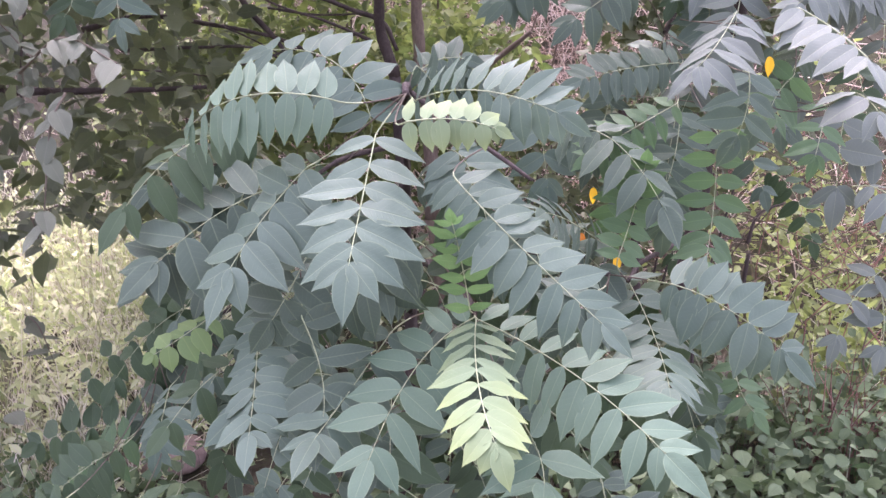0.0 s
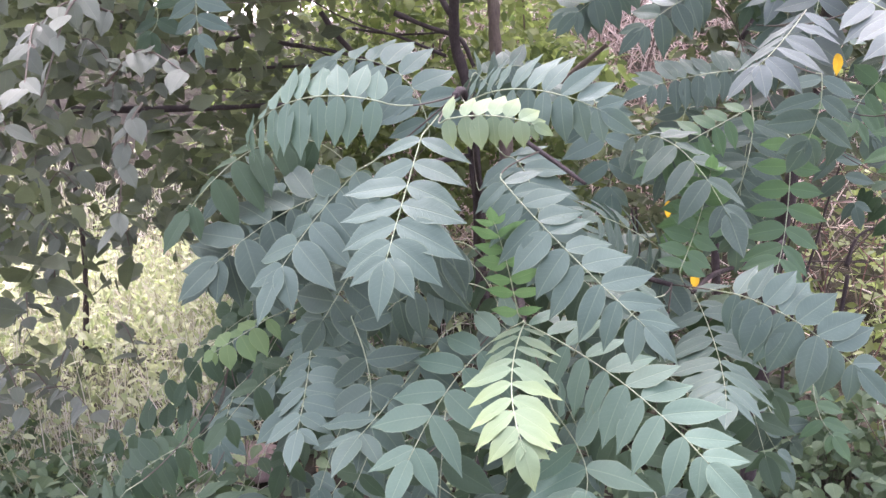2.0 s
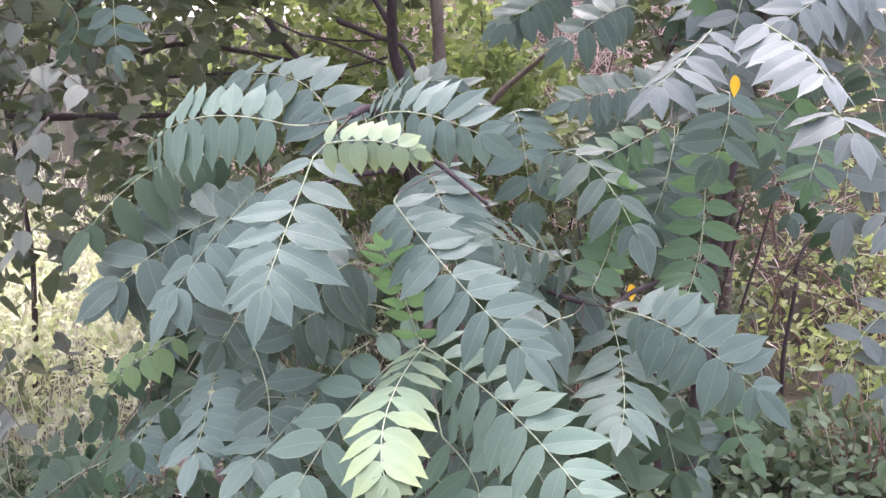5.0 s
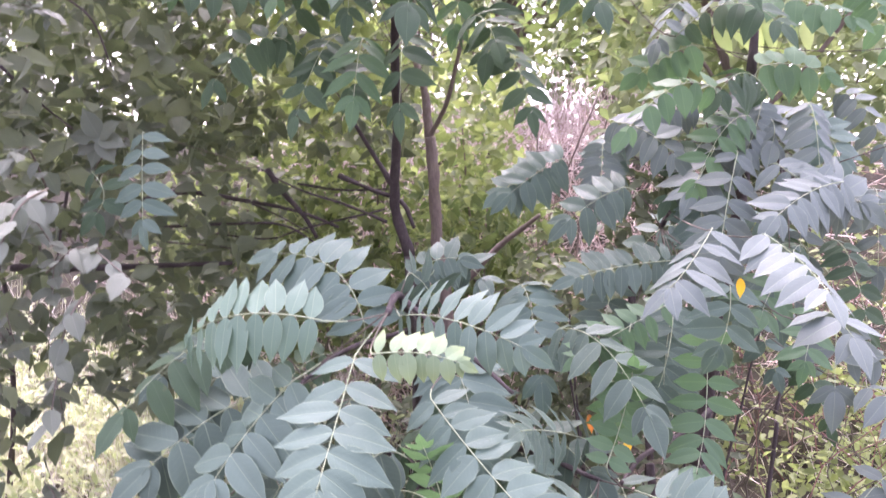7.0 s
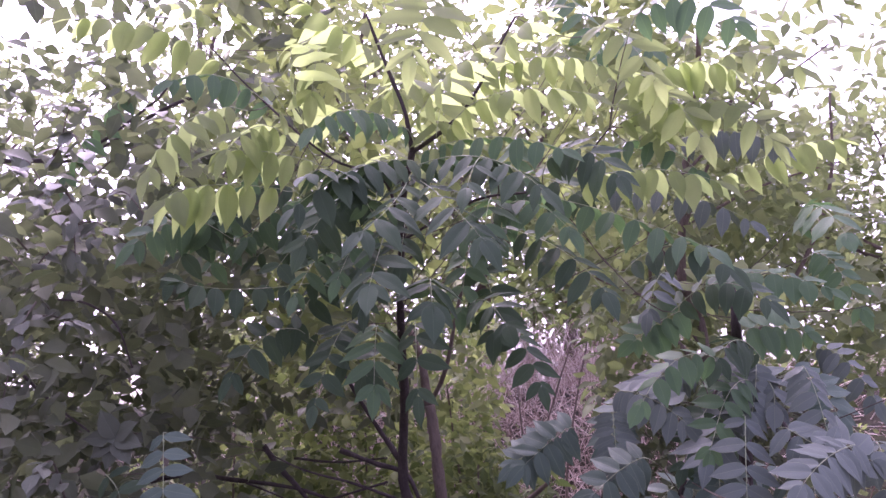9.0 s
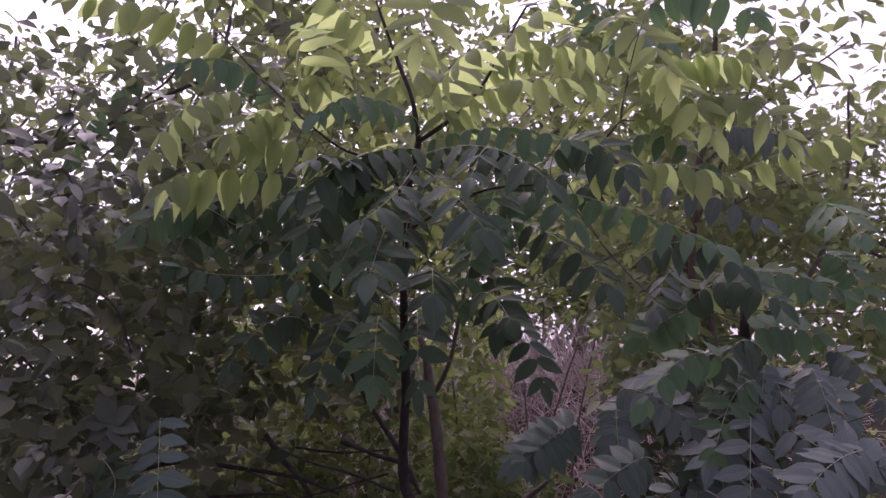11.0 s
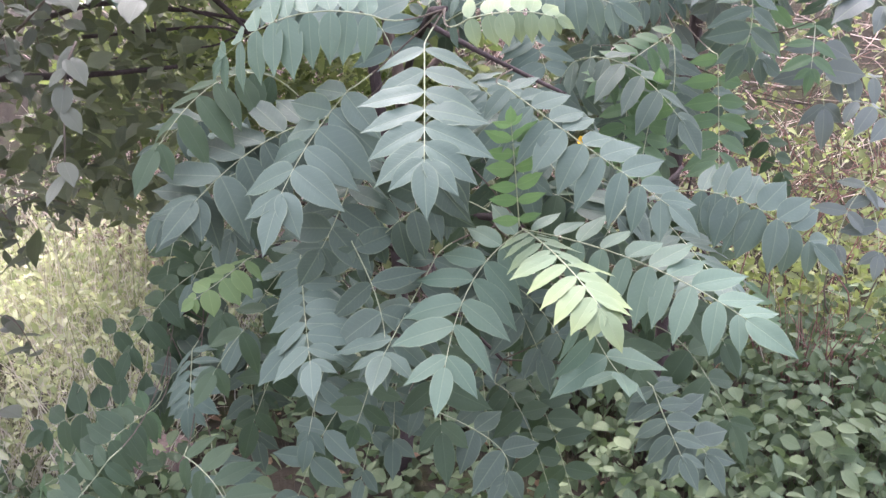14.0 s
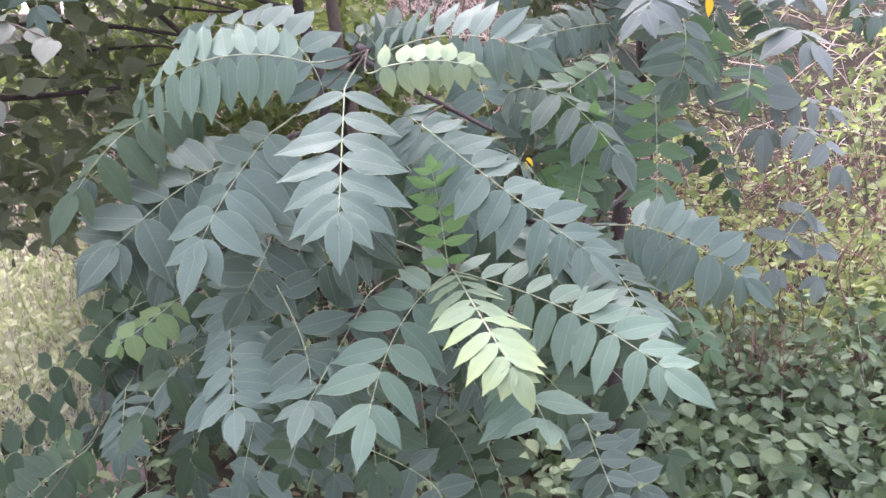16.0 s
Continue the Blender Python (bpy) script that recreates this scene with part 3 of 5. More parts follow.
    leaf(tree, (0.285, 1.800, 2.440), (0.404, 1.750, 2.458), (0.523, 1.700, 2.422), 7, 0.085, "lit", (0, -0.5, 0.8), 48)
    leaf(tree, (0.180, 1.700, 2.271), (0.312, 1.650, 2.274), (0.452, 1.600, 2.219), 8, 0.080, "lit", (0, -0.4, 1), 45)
    leaf(tree, (0.066, 1.650, 2.237), (0.253, 1.600, 2.158), (0.399, 1.500, 2.059), 8, 0.086, "green", (0.1, -0.5, 0.9), 30)
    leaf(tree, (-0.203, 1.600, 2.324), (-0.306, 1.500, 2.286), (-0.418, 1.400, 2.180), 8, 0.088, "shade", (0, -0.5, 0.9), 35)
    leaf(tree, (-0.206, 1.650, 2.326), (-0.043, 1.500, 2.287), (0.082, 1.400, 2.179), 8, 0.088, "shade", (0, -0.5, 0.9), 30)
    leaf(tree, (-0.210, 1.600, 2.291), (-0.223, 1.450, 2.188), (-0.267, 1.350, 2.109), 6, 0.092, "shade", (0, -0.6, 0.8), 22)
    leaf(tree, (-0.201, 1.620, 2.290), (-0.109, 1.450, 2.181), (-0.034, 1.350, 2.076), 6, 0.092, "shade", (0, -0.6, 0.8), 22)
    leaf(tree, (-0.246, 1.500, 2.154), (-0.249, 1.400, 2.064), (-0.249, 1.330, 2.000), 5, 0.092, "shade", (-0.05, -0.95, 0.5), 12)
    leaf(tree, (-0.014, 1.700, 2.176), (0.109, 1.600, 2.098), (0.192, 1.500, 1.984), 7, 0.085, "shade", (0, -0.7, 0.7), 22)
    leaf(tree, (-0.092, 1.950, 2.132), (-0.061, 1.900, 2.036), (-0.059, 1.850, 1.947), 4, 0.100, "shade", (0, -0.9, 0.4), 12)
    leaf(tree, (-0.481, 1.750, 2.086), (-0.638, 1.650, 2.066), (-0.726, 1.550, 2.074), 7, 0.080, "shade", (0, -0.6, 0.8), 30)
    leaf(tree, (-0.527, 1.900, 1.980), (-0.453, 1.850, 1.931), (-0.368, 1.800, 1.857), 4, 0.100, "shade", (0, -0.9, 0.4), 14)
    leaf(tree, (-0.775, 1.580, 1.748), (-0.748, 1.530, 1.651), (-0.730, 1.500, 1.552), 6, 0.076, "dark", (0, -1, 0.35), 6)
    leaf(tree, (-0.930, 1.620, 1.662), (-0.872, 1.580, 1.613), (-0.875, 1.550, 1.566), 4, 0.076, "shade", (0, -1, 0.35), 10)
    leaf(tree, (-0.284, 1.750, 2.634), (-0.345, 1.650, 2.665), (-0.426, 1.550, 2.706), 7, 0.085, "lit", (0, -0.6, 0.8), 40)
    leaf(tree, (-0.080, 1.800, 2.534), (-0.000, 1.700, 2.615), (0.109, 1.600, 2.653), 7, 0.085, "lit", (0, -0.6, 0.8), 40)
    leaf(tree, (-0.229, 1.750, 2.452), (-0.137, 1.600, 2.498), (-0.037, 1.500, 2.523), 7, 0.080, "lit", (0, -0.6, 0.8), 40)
    leaf(tree, (-0.227, 1.700, 2.434), (-0.319, 1.550, 2.439), (-0.390, 1.450, 2.367), 8, 0.085, "green", (0, -0.6, 0.8), 35)
    leaf(tree, (-0.194, 1.700, 2.376), (-0.026, 1.600, 2.364), (0.129, 1.500, 2.288), 8, 0.080, "green", (0, -0.6, 0.8), 35)
    leaf(tree, (-0.591, 1.800, 2.421), (-0.688, 1.750, 2.337), (-0.720, 1.700, 2.198), 7, 0.085, "green", (-0.2, -0.7, 0.8), 35)
    leaf(tree, (0.409, 1.950, 2.418), (0.538, 1.900, 2.429), (0.653, 1.850, 2.368), 7, 0.085, "pale", (0, -0.5, 0.9), 35)
    leaf(tree, (0.550, 2.000, 2.334), (0.707, 1.950, 2.383), (0.822, 1.900, 2.381), 7, 0.085, "lit", (0, -0.5, 0.9), 40)
    leaf(tree, (0.257, 1.900, 2.294), (0.424, 1.850, 2.257), (0.560, 1.800, 2.169), 7, 0.085, "pale", (0, -0.5, 0.9), 30)
    leaf(tree, (-1.082, 1.900, 2.686), (-1.147, 1.850, 2.571), (-1.187, 1.800, 2.429), 6, 0.085, "green", (-0.2, -0.6, 0.8), 35)
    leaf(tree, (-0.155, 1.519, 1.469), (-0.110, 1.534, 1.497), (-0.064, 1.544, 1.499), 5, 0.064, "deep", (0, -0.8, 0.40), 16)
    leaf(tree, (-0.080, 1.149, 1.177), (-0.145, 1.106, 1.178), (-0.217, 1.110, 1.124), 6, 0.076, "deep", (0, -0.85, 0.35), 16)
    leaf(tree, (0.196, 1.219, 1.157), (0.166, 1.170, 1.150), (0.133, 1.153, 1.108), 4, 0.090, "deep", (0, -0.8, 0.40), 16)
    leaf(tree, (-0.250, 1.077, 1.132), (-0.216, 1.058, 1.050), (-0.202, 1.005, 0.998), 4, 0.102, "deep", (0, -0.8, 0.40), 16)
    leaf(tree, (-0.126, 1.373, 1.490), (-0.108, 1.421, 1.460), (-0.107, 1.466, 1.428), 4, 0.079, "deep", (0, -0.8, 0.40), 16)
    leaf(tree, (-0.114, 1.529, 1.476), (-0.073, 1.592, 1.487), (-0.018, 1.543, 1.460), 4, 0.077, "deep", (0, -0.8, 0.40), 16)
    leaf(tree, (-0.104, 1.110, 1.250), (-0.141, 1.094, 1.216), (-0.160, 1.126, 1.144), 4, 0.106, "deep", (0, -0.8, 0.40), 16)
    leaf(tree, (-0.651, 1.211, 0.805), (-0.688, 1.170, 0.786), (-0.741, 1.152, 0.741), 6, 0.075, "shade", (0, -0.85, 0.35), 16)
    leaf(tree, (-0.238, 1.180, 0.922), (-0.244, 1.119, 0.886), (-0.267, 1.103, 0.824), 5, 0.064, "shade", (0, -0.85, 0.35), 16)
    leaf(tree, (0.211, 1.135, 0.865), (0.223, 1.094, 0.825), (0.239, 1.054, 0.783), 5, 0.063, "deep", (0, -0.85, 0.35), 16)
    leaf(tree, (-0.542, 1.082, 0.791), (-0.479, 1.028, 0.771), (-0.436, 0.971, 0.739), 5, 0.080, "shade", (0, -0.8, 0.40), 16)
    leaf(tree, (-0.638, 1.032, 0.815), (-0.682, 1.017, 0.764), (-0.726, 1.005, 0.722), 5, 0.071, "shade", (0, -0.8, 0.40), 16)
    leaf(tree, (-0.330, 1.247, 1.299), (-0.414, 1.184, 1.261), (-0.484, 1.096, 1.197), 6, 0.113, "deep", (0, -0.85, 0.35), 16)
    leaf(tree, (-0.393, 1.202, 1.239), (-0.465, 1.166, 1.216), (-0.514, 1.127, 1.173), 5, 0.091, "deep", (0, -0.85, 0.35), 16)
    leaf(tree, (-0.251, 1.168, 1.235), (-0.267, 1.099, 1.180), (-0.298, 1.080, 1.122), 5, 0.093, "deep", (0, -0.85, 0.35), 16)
    # inner leaves: "shade" and "deep" tones darken the gaps by colour
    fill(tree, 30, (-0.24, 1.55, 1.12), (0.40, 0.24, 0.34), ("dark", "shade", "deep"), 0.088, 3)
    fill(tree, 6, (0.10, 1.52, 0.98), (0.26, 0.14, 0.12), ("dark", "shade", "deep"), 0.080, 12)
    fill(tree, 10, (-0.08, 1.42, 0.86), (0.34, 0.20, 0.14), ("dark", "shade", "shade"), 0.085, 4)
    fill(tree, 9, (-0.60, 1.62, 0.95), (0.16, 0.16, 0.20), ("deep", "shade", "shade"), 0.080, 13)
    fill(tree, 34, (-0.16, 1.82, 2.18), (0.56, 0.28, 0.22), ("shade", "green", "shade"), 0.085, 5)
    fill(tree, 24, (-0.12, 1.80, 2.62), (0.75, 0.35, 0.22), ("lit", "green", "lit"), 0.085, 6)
    return tree


build_sapling()


# ---- the darker tree beside it, with greyish leaves ----
def build_right_tree():
    tree = thing("small_tree", (0.47, 2.16, ground_height(0.47, 2.16)), "small dark-stemmed tree with greyish pinnate leaves and a few yellow ones", "tree")
    z0 = tree.location.z
    limb("trunk", tree, [(0.586, 2.153, 1.885), (0.565, 2.165, 1.6), (0.549, 2.174, 1.341)], 0.017, 0.017, BARK)
    limb("trunk", tree, [(0.497, 2.158, 0.901), (0.485, 2.16, 0.5), (0.47, 2.16, z0 - 0.05)], 0.02, 0.025, BARK)
    limb("branch", tree, [(0.374, 2.223, 0.869), (0.40, 2.2, 0.5), (0.45, 2.17, z0 - 0.02)], 0.012, 0.014, BARK)
    limb("trunk", tree, [(0.534, 2.173, 1.347), (0.516, 2.132, 1.203), (0.502, 2.147, 1.069), (0.486, 2.155, 0.906)], .017, .020, BARK)
    limb("trunk", tree, [(0.577, 2.148, 1.889), (0.572, 2.130, 1.958), (0.576, 2.137, 2.016), (0.580, 2.154, 2.077)], .015, .008, BARK)
    limb("branch", tree, [(0.304, 2.316, 1.367), (0.312, 2.285, 1.231), (0.350, 2.249, 1.051), (0.373, 2.213, 0.885)], .012, .010, BARK)
    limb("branch", tree, [(0.578, 2.219, 1.915), (0.500, 2.093, 1.787), (0.406, 1.964, 1.670), (0.345, 1.843, 1.555)], .010, .006, BARK)
    limb("branch", tree, [(0.580, 2.218, 1.887), (0.614, 2.011, 1.734), (0.622, 1.906, 1.644)], .008, .005, BARK)
    limb("branch", tree, [(0.501, 2.075, 1.076), (0.416, 1.851, 1.082), (0.311, 1.624, 1.096), (0.256, 1.409, 1.116)], .007, .004, BARK)
    leaf(tree, (0.232, 1.364, 1.168), (0.260, 1.428, 1.243), (0.272, 1.408, 1.331), 8, 0.054, "fresh", (0.05, -1, 0.3), 4)
    leaf(tree, (0.391, 1.375, 1.585), (0.343, 1.260, 1.533), (0.309, 1.215, 1.500), 6, 0.080, "pale", (-0.35, -0.5, 1), 18)
    leaf(tree, (0.446, 1.235, 1.586), (0.483, 1.183, 1.555), (0.507, 1.110, 1.517), 6, 0.080, "pale", (0.35, -0.5, 1), 18)
    leaf(tree, (0.428, 1.408, 1.489), (0.425, 1.380, 1.437), (0.411, 1.372, 1.385), 4, 0.082, "dark", (0.1, -0.9, 0.5), 12)
    leaf(tree, (0.408, 1.508, 1.377), (0.410, 1.488, 1.237), (0.386, 1.399, 1.152), 8, 0.074, "green", (0, -1, 0.3), 8)
    leaf(tree, (0.225, 1.528, 1.148), (0.151, 1.280, 1.246), (0.102, 1.106, 1.300), 8, 0.07, "deep", (-0.1, -0.9, 0.4), 10)
    leaf(tree, (0.335, 1.550, 1.423), (0.245, 1.500, 1.374), (0.179, 1.450, 1.337), 8, 0.06, "green", (-0.1, -0.9, 0.4), 12)
    leaf(tree, (0.356, 1.700, 1.495), (0.252, 1.660, 1.483), (0.162, 1.620, 1.461), 9, 0.07, "deep", (-0.1, -0.9, 0.4), 12)
    leaf(tree, (0.723, 1.620, 1.271), (0.764, 1.580, 1.250), (0.800, 1.550, 1.190), 4, 0.082, "pale", (0.2, -0.6, 0.8), 14)
    leaf(tree, (0.606, 1.550, 1.429), (0.584, 1.500, 1.378), (0.574, 1.480, 1.343), 4, 0.06, "green", (0, -0.9, 0.5), 10)
    leaf(tree, (0.706, 1.700, 1.307), (0.770, 1.680, 1.317), (0.822, 1.660, 1.299), 4, 0.07, "pale", (0.1, -0.7, 0.8), 14)
    leaf(tree, (0.544, 1.300, 1.459), (0.554, 1.260, 1.466), (0.573, 1.220, 1.439), 4, 0.085, "pale", (0.2, -0.5, 0.9), 14)
    leaf(tree, (0.361, 1.655, 1.402), (0.345, 1.578, 1.313), (0.317, 1.553, 1.228), 6, 0.090, "deep", (0, -0.8, 0.40), 16)
    leaf(tree, (0.406, 1.539, 0.885), (0.425, 1.485, 0.861), (0.455, 1.481, 0.821), 4, 0.066, "deep", (0, -0.8, 0.40), 16)
    leaf(tree, (0.586, 1.716, 1.472), (0.557, 1.702, 1.439), (0.529, 1.636, 1.405), 4, 0.093, "green", (0, -0.8, 0.40), 16)
    leaf(tree, (0.676, 1.662, 1.392), (0.671, 1.648, 1.340), (0.669, 1.628, 1.257), 3, 0.101, "pale", (0, -0.8, 0.40), 16)
    leaf(tree, (0.258, 1.746, 1.646), (0.204, 1.730, 1.621), (0.142, 1.707, 1.574), 5, 0.085, "deep", (0, -0.8, 0.40), 16)
    leaf(tree, (0.062, 2.031, 1.681), (0.011, 2.016, 1.659), (-0.038, 1.998, 1.624), 5, 0.087, "dark", (0, -0.8, 0.40), 16)
    leaf(tree, (0.598, 1.713, 1.667), (0.661, 1.722, 1.655), (0.727, 1.727, 1.622), 5, 0.101, "pale", (0, -0.8, 0.40), 16)
    leaf(tree, (0.472, 1.881, 1.767), (0.435, 1.818, 1.702), (0.400, 1.756, 1.640), 5, 0.099, "pale", (0, -0.8, 0.40), 16)
    leaf(tree, (0.530, 2.001, 1.869), (0.536, 1.949, 1.825), (0.526, 1.892, 1.758), 5, 0.099, "pale", (0, -0.8, 0.40), 16)
    leaf(tree, (0.251, 2.040, 1.772), (0.216, 1.978, 1.713), (0.204, 1.919, 1.620), 6, 0.081, "dark", (0, -0.8, 0.40), 16)
    leaf(tree, (0.111, 2.006, 1.710), (0.060, 1.994, 1.680), (-0.015, 1.975, 1.621), 6, 0.094, "dark", (0, -0.8, 0.40), 16)
    leaf(tree, (0.551, 1.689, 1.700), (0.603, 1.647, 1.660), (0.676, 1.660, 1.623), 6, 0.087, "pale", (0, -0.8, 0.40), 16)
    leaf(tree, (0.420, 2.088, 1.998), (0.356, 2.073, 1.967), (0.293, 2.057, 1.923), 5, 0.094, "fresh", (0, -0.8, 0.40), 16)
    leaf(tree, (0.575, 2.014, 1.936), (0.649, 2.030, 1.940), (0.726, 2.045, 1.919), 5, 0.095, "fresh", (0, -0.8, 0.40), 16)
    leaf(tree, (0.482, 2.207, 2.064), (0.590, 2.232, 2.099), (0.730, 2.260, 2.080), 6, 0.106, "lit", (0, -0.8, 0.40), 16)
    leaf(tree, (0.531, 1.927, 1.822), (0.575, 1.883, 1.802), (0.570, 1.831, 1.745), 5, 0.088, "pale", (0, -0.8, 0.40), 16)
    leaf(tree, (0.489, 1.767, 1.725), (0.452, 1.658, 1.583), (0.445, 1.655, 1.475), 7, 0.087, "pale", (0, -0.8, 0.40), 16)
    leaf(tree, (0.371, 1.753, 1.397), (0.353, 1.699, 1.286), (0.355, 1.699, 1.148), 7, 0.090, "dark", (0, -0.8, 0.40), 16)
    leaf(tree, (0.277, 1.677, 1.352), (0.258, 1.622, 1.237), (0.247, 1.618, 1.145), 7, 0.072, "green", (0, -0.8, 0.40), 16)
    leaf(tree, (0.342, 1.895, 1.327), (0.323, 1.876, 1.264), (0.304, 1.858, 1.201), 5, 0.089, "deep", (0, -0.8, 0.40), 16)
    leaf(tree, (0.247, 2.000, 1.402), (0.229, 1.977, 1.322), (0.209, 1.957, 1.256), 5, 0.094, "deep", (0, -0.8, 0.40), 16)
    leaf(tree, (0.505, 1.847, 1.430), (0.544, 1.846, 1.397), (0.619, 1.851, 1.354), 4, 0.096, "dark", (0, -0.8, 0.40), 16)
    leaf(tree, (0.773, 1.620, 1.101), (0.713, 1.580, 1.051), (0.681, 1.550, 0.978), 3, 0.075, "pale", (0.1, -0.8, 0.6), 12)
    leaf(tree, (0.771, 1.620, 1.077), (0.775, 1.580, 1.020), (0.768, 1.550, 0.960), 3, 0.075, "pale", (0.1, -0.8, 0.6), 12)
    leaf(tree, (0.495, 1.550, 0.917), (0.499, 1.500, 0.878), (0.522, 1.470, 0.846), 4, 0.06, "green", (0.1, -0.8, 0.6), 12)
    leaf(tree, (0.209, 1.850, 1.741), (0.208, 1.830, 1.678), (0.209, 1.800, 1.619), 8, 0.068, "pale", (0, -0.9, 0.4), 12)
    leaf(tree, (0.231, 1.900, 1.795), (0.300, 1.860, 1.773), (0.369, 1.820, 1.714), 7, 0.085, "pale", (0, -0.8, 0.6), 12)
    leaf(tree, (0.422, 2.000, 1.843), (0.341, 1.970, 1.825), (0.264, 1.930, 1.777), 7, 0.085, "pale", (0, -0.8, 0.6), 12)
    leaf(tree, (0.557, 1.900, 1.841), (0.539, 1.860, 1.782), (0.516, 1.820, 1.728), 6, 0.085, "pale", (0, -0.85, 0.5), 12)
    leaf(tree, (0.653, 1.600, 1.665), (0.584, 1.550, 1.646), (0.518, 1.500, 1.602), 7, 0.080, "pale", (-0.1, -0.8, 0.6), 12)
    leaf(tree, (0.461, 1.850, 2.050), (0.583, 1.800, 2.044), (0.698, 1.750, 1.992), 8, 0.080, "fresh", (0, -0.6, 0.8), 12)
    leaf(tree, (0.671, 2.000, 1.826), (0.712, 1.970, 1.782), (0.739, 1.940, 1.713), 6, 0.085, "dark", (0.1, -0.85, 0.5), 12)
    leaf(tree, (0.415, 1.850, 1.671), (0.425, 1.800, 1.609), (0.413, 1.770, 1.536), 6, 0.085, "dark", (0, -0.9, 0.4), 12)
    for place, tone, size in (((0.415, 1.24, 1.518), "yellow", 0.031), ((0.20, 2.05, 1.05), "orange", 0.05), ((0.30, 2.1, 0.98), "yellow", 0.05), ((1.0, 2.3, 1.35), "orange", 0.04), ((0.22, 2.0, 1.18), "yellow", 0.045)):
        ob = new("leaflet", BLADES[tone][2])
        ob.parent = tree
        ob.matrix_basis = axes_matrix(Vector(place) - tree.location, Vector((0.15, -0.15, -1)), Vector((0.2, -1, 0.1))) @ Matrix.Diagonal((size, size, size, 1))
        tagged(ob, tone + " wilting leaflet")
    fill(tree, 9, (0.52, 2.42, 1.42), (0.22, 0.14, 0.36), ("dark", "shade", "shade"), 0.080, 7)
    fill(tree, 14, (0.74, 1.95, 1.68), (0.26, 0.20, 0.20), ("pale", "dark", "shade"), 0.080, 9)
    fill(tree, 10, (0.68, 2.0, 2.0), (0.28, 0.25, 0.2), ("pale", "fresh", "green"), 0.080, 8)
    return tree


build_right_tree()


# ---- the pale-stemmed tree behind ----
def build_pale_tree():
    tree = thing("slender_tree", (-0.10, 2.62, ground_height(-0.10, 2.62)), "slender tree with a smooth pale brown stem", "tree")
    limb("trunk", tree, [(-0.258, 2.500, 0.967), (-0.20, 2.52, 0.6), (-0.14, 2.58, 0.3), (-0.10, 2.62, tree.location.z - 0.05)], 0.023, 0.028, PALE_BARK)
    limb("trunk", tree, [(-0.258, 2.500, 0.967), (-0.278, 2.500, 1.380), (-0.298, 2.500, 1.410), (-0.306, 2.500, 1.573), (-0.320, 2.500, 1.710), (-0.332, 2.500, 1.786)], 0.023, 0.017, PALE_BARK)
    limb("trunk", tree, [(-0.332, 2.500, 1.786), (-0.360, 2.550, 1.939), (-0.404, 2.600, 2.044)], 0.015, 0.01, PALE_BARK)
    limb("branch", tree, [(-0.332, 2.500, 1.786), (-0.268, 2.450, 1.888), (-0.219, 2.400, 2.042), (-0.181, 2.350, 2.153)], 0.008, 0.005, PALE_BARK)
    limb("branch", tree, [(-0.187, 2.350, 1.339), (-0.078, 2.300, 1.460), (0.042, 2.250, 1.556)], 0.011, 0.006, PALE_BARK)
    return tree


def build_back_tree():
    tree = thing("back_tree", (0.66, 3.2, ground_height(0.66, 3.2)), "thin brown-stemmed tree with a loose leafy crown", "tree")
    limb("trunk", tree, [(0.66, 3.2, tree.location.z - 0.05), (0.67, 3.24, 0.8), (0.684, 3.269, 1.569)], 0.028, 0.02, PALE_BARK)
    limb("trunk", tree, [(0.671, 3.263, 1.577), (0.678, 3.267, 1.789), (0.687, 3.272, 2.044), (0.627, 3.265, 2.236), (0.556, 3.256, 2.428)], .020, .016, PALE_BARK)
    limb("branch", tree, [(0.623, 3.260, 1.939), (0.514, 3.245, 2.110), (0.503, 3.247, 2.344), (0.526, 3.253, 2.555)], .010, .006, PALE_BARK)
    limb("branch", tree, [(0.676, 3.269, 1.980), (0.553, 3.252, 2.152), (0.386, 3.226, 2.218), (0.261, 3.207, 2.284)], .008, .005, PALE_BARK)
    limb("branch", tree, [(0.616, 3.074, 2.403), (0.695, 3.042, 2.589), (0.784, 3.017, 2.755), (0.853, 2.984, 2.941)], .008, .005, PALE_BARK)
    limb("trunk", tree, [(0.599, 3.122, 2.197), (0.617, 3.069, 2.424), (0.661, 3.123, 2.662), (0.724, 3.065, 2.939), (0.756, 2.997, 3.237)], .016, .011, PALE_BARK)
    limb("branch", tree, [(0.661, 3.123, 2.662), (0.95, 3.10, 2.93), (1.28, 3.12, 3.16)], .008, .003, PALE_BARK)
    limb("branch", tree, [(0.617, 3.069, 2.424), (0.96, 3.18, 2.60), (1.36, 3.30, 2.72)], .008, .003, PALE_BARK)
    limb("branch", tree, [(0.678, 3.267, 1.789), (0.98, 3.20, 2.12), (1.20, 3.15, 2.52), (1.26, 3.12, 2.95)], .011, .005, PALE_BARK)
    return tree


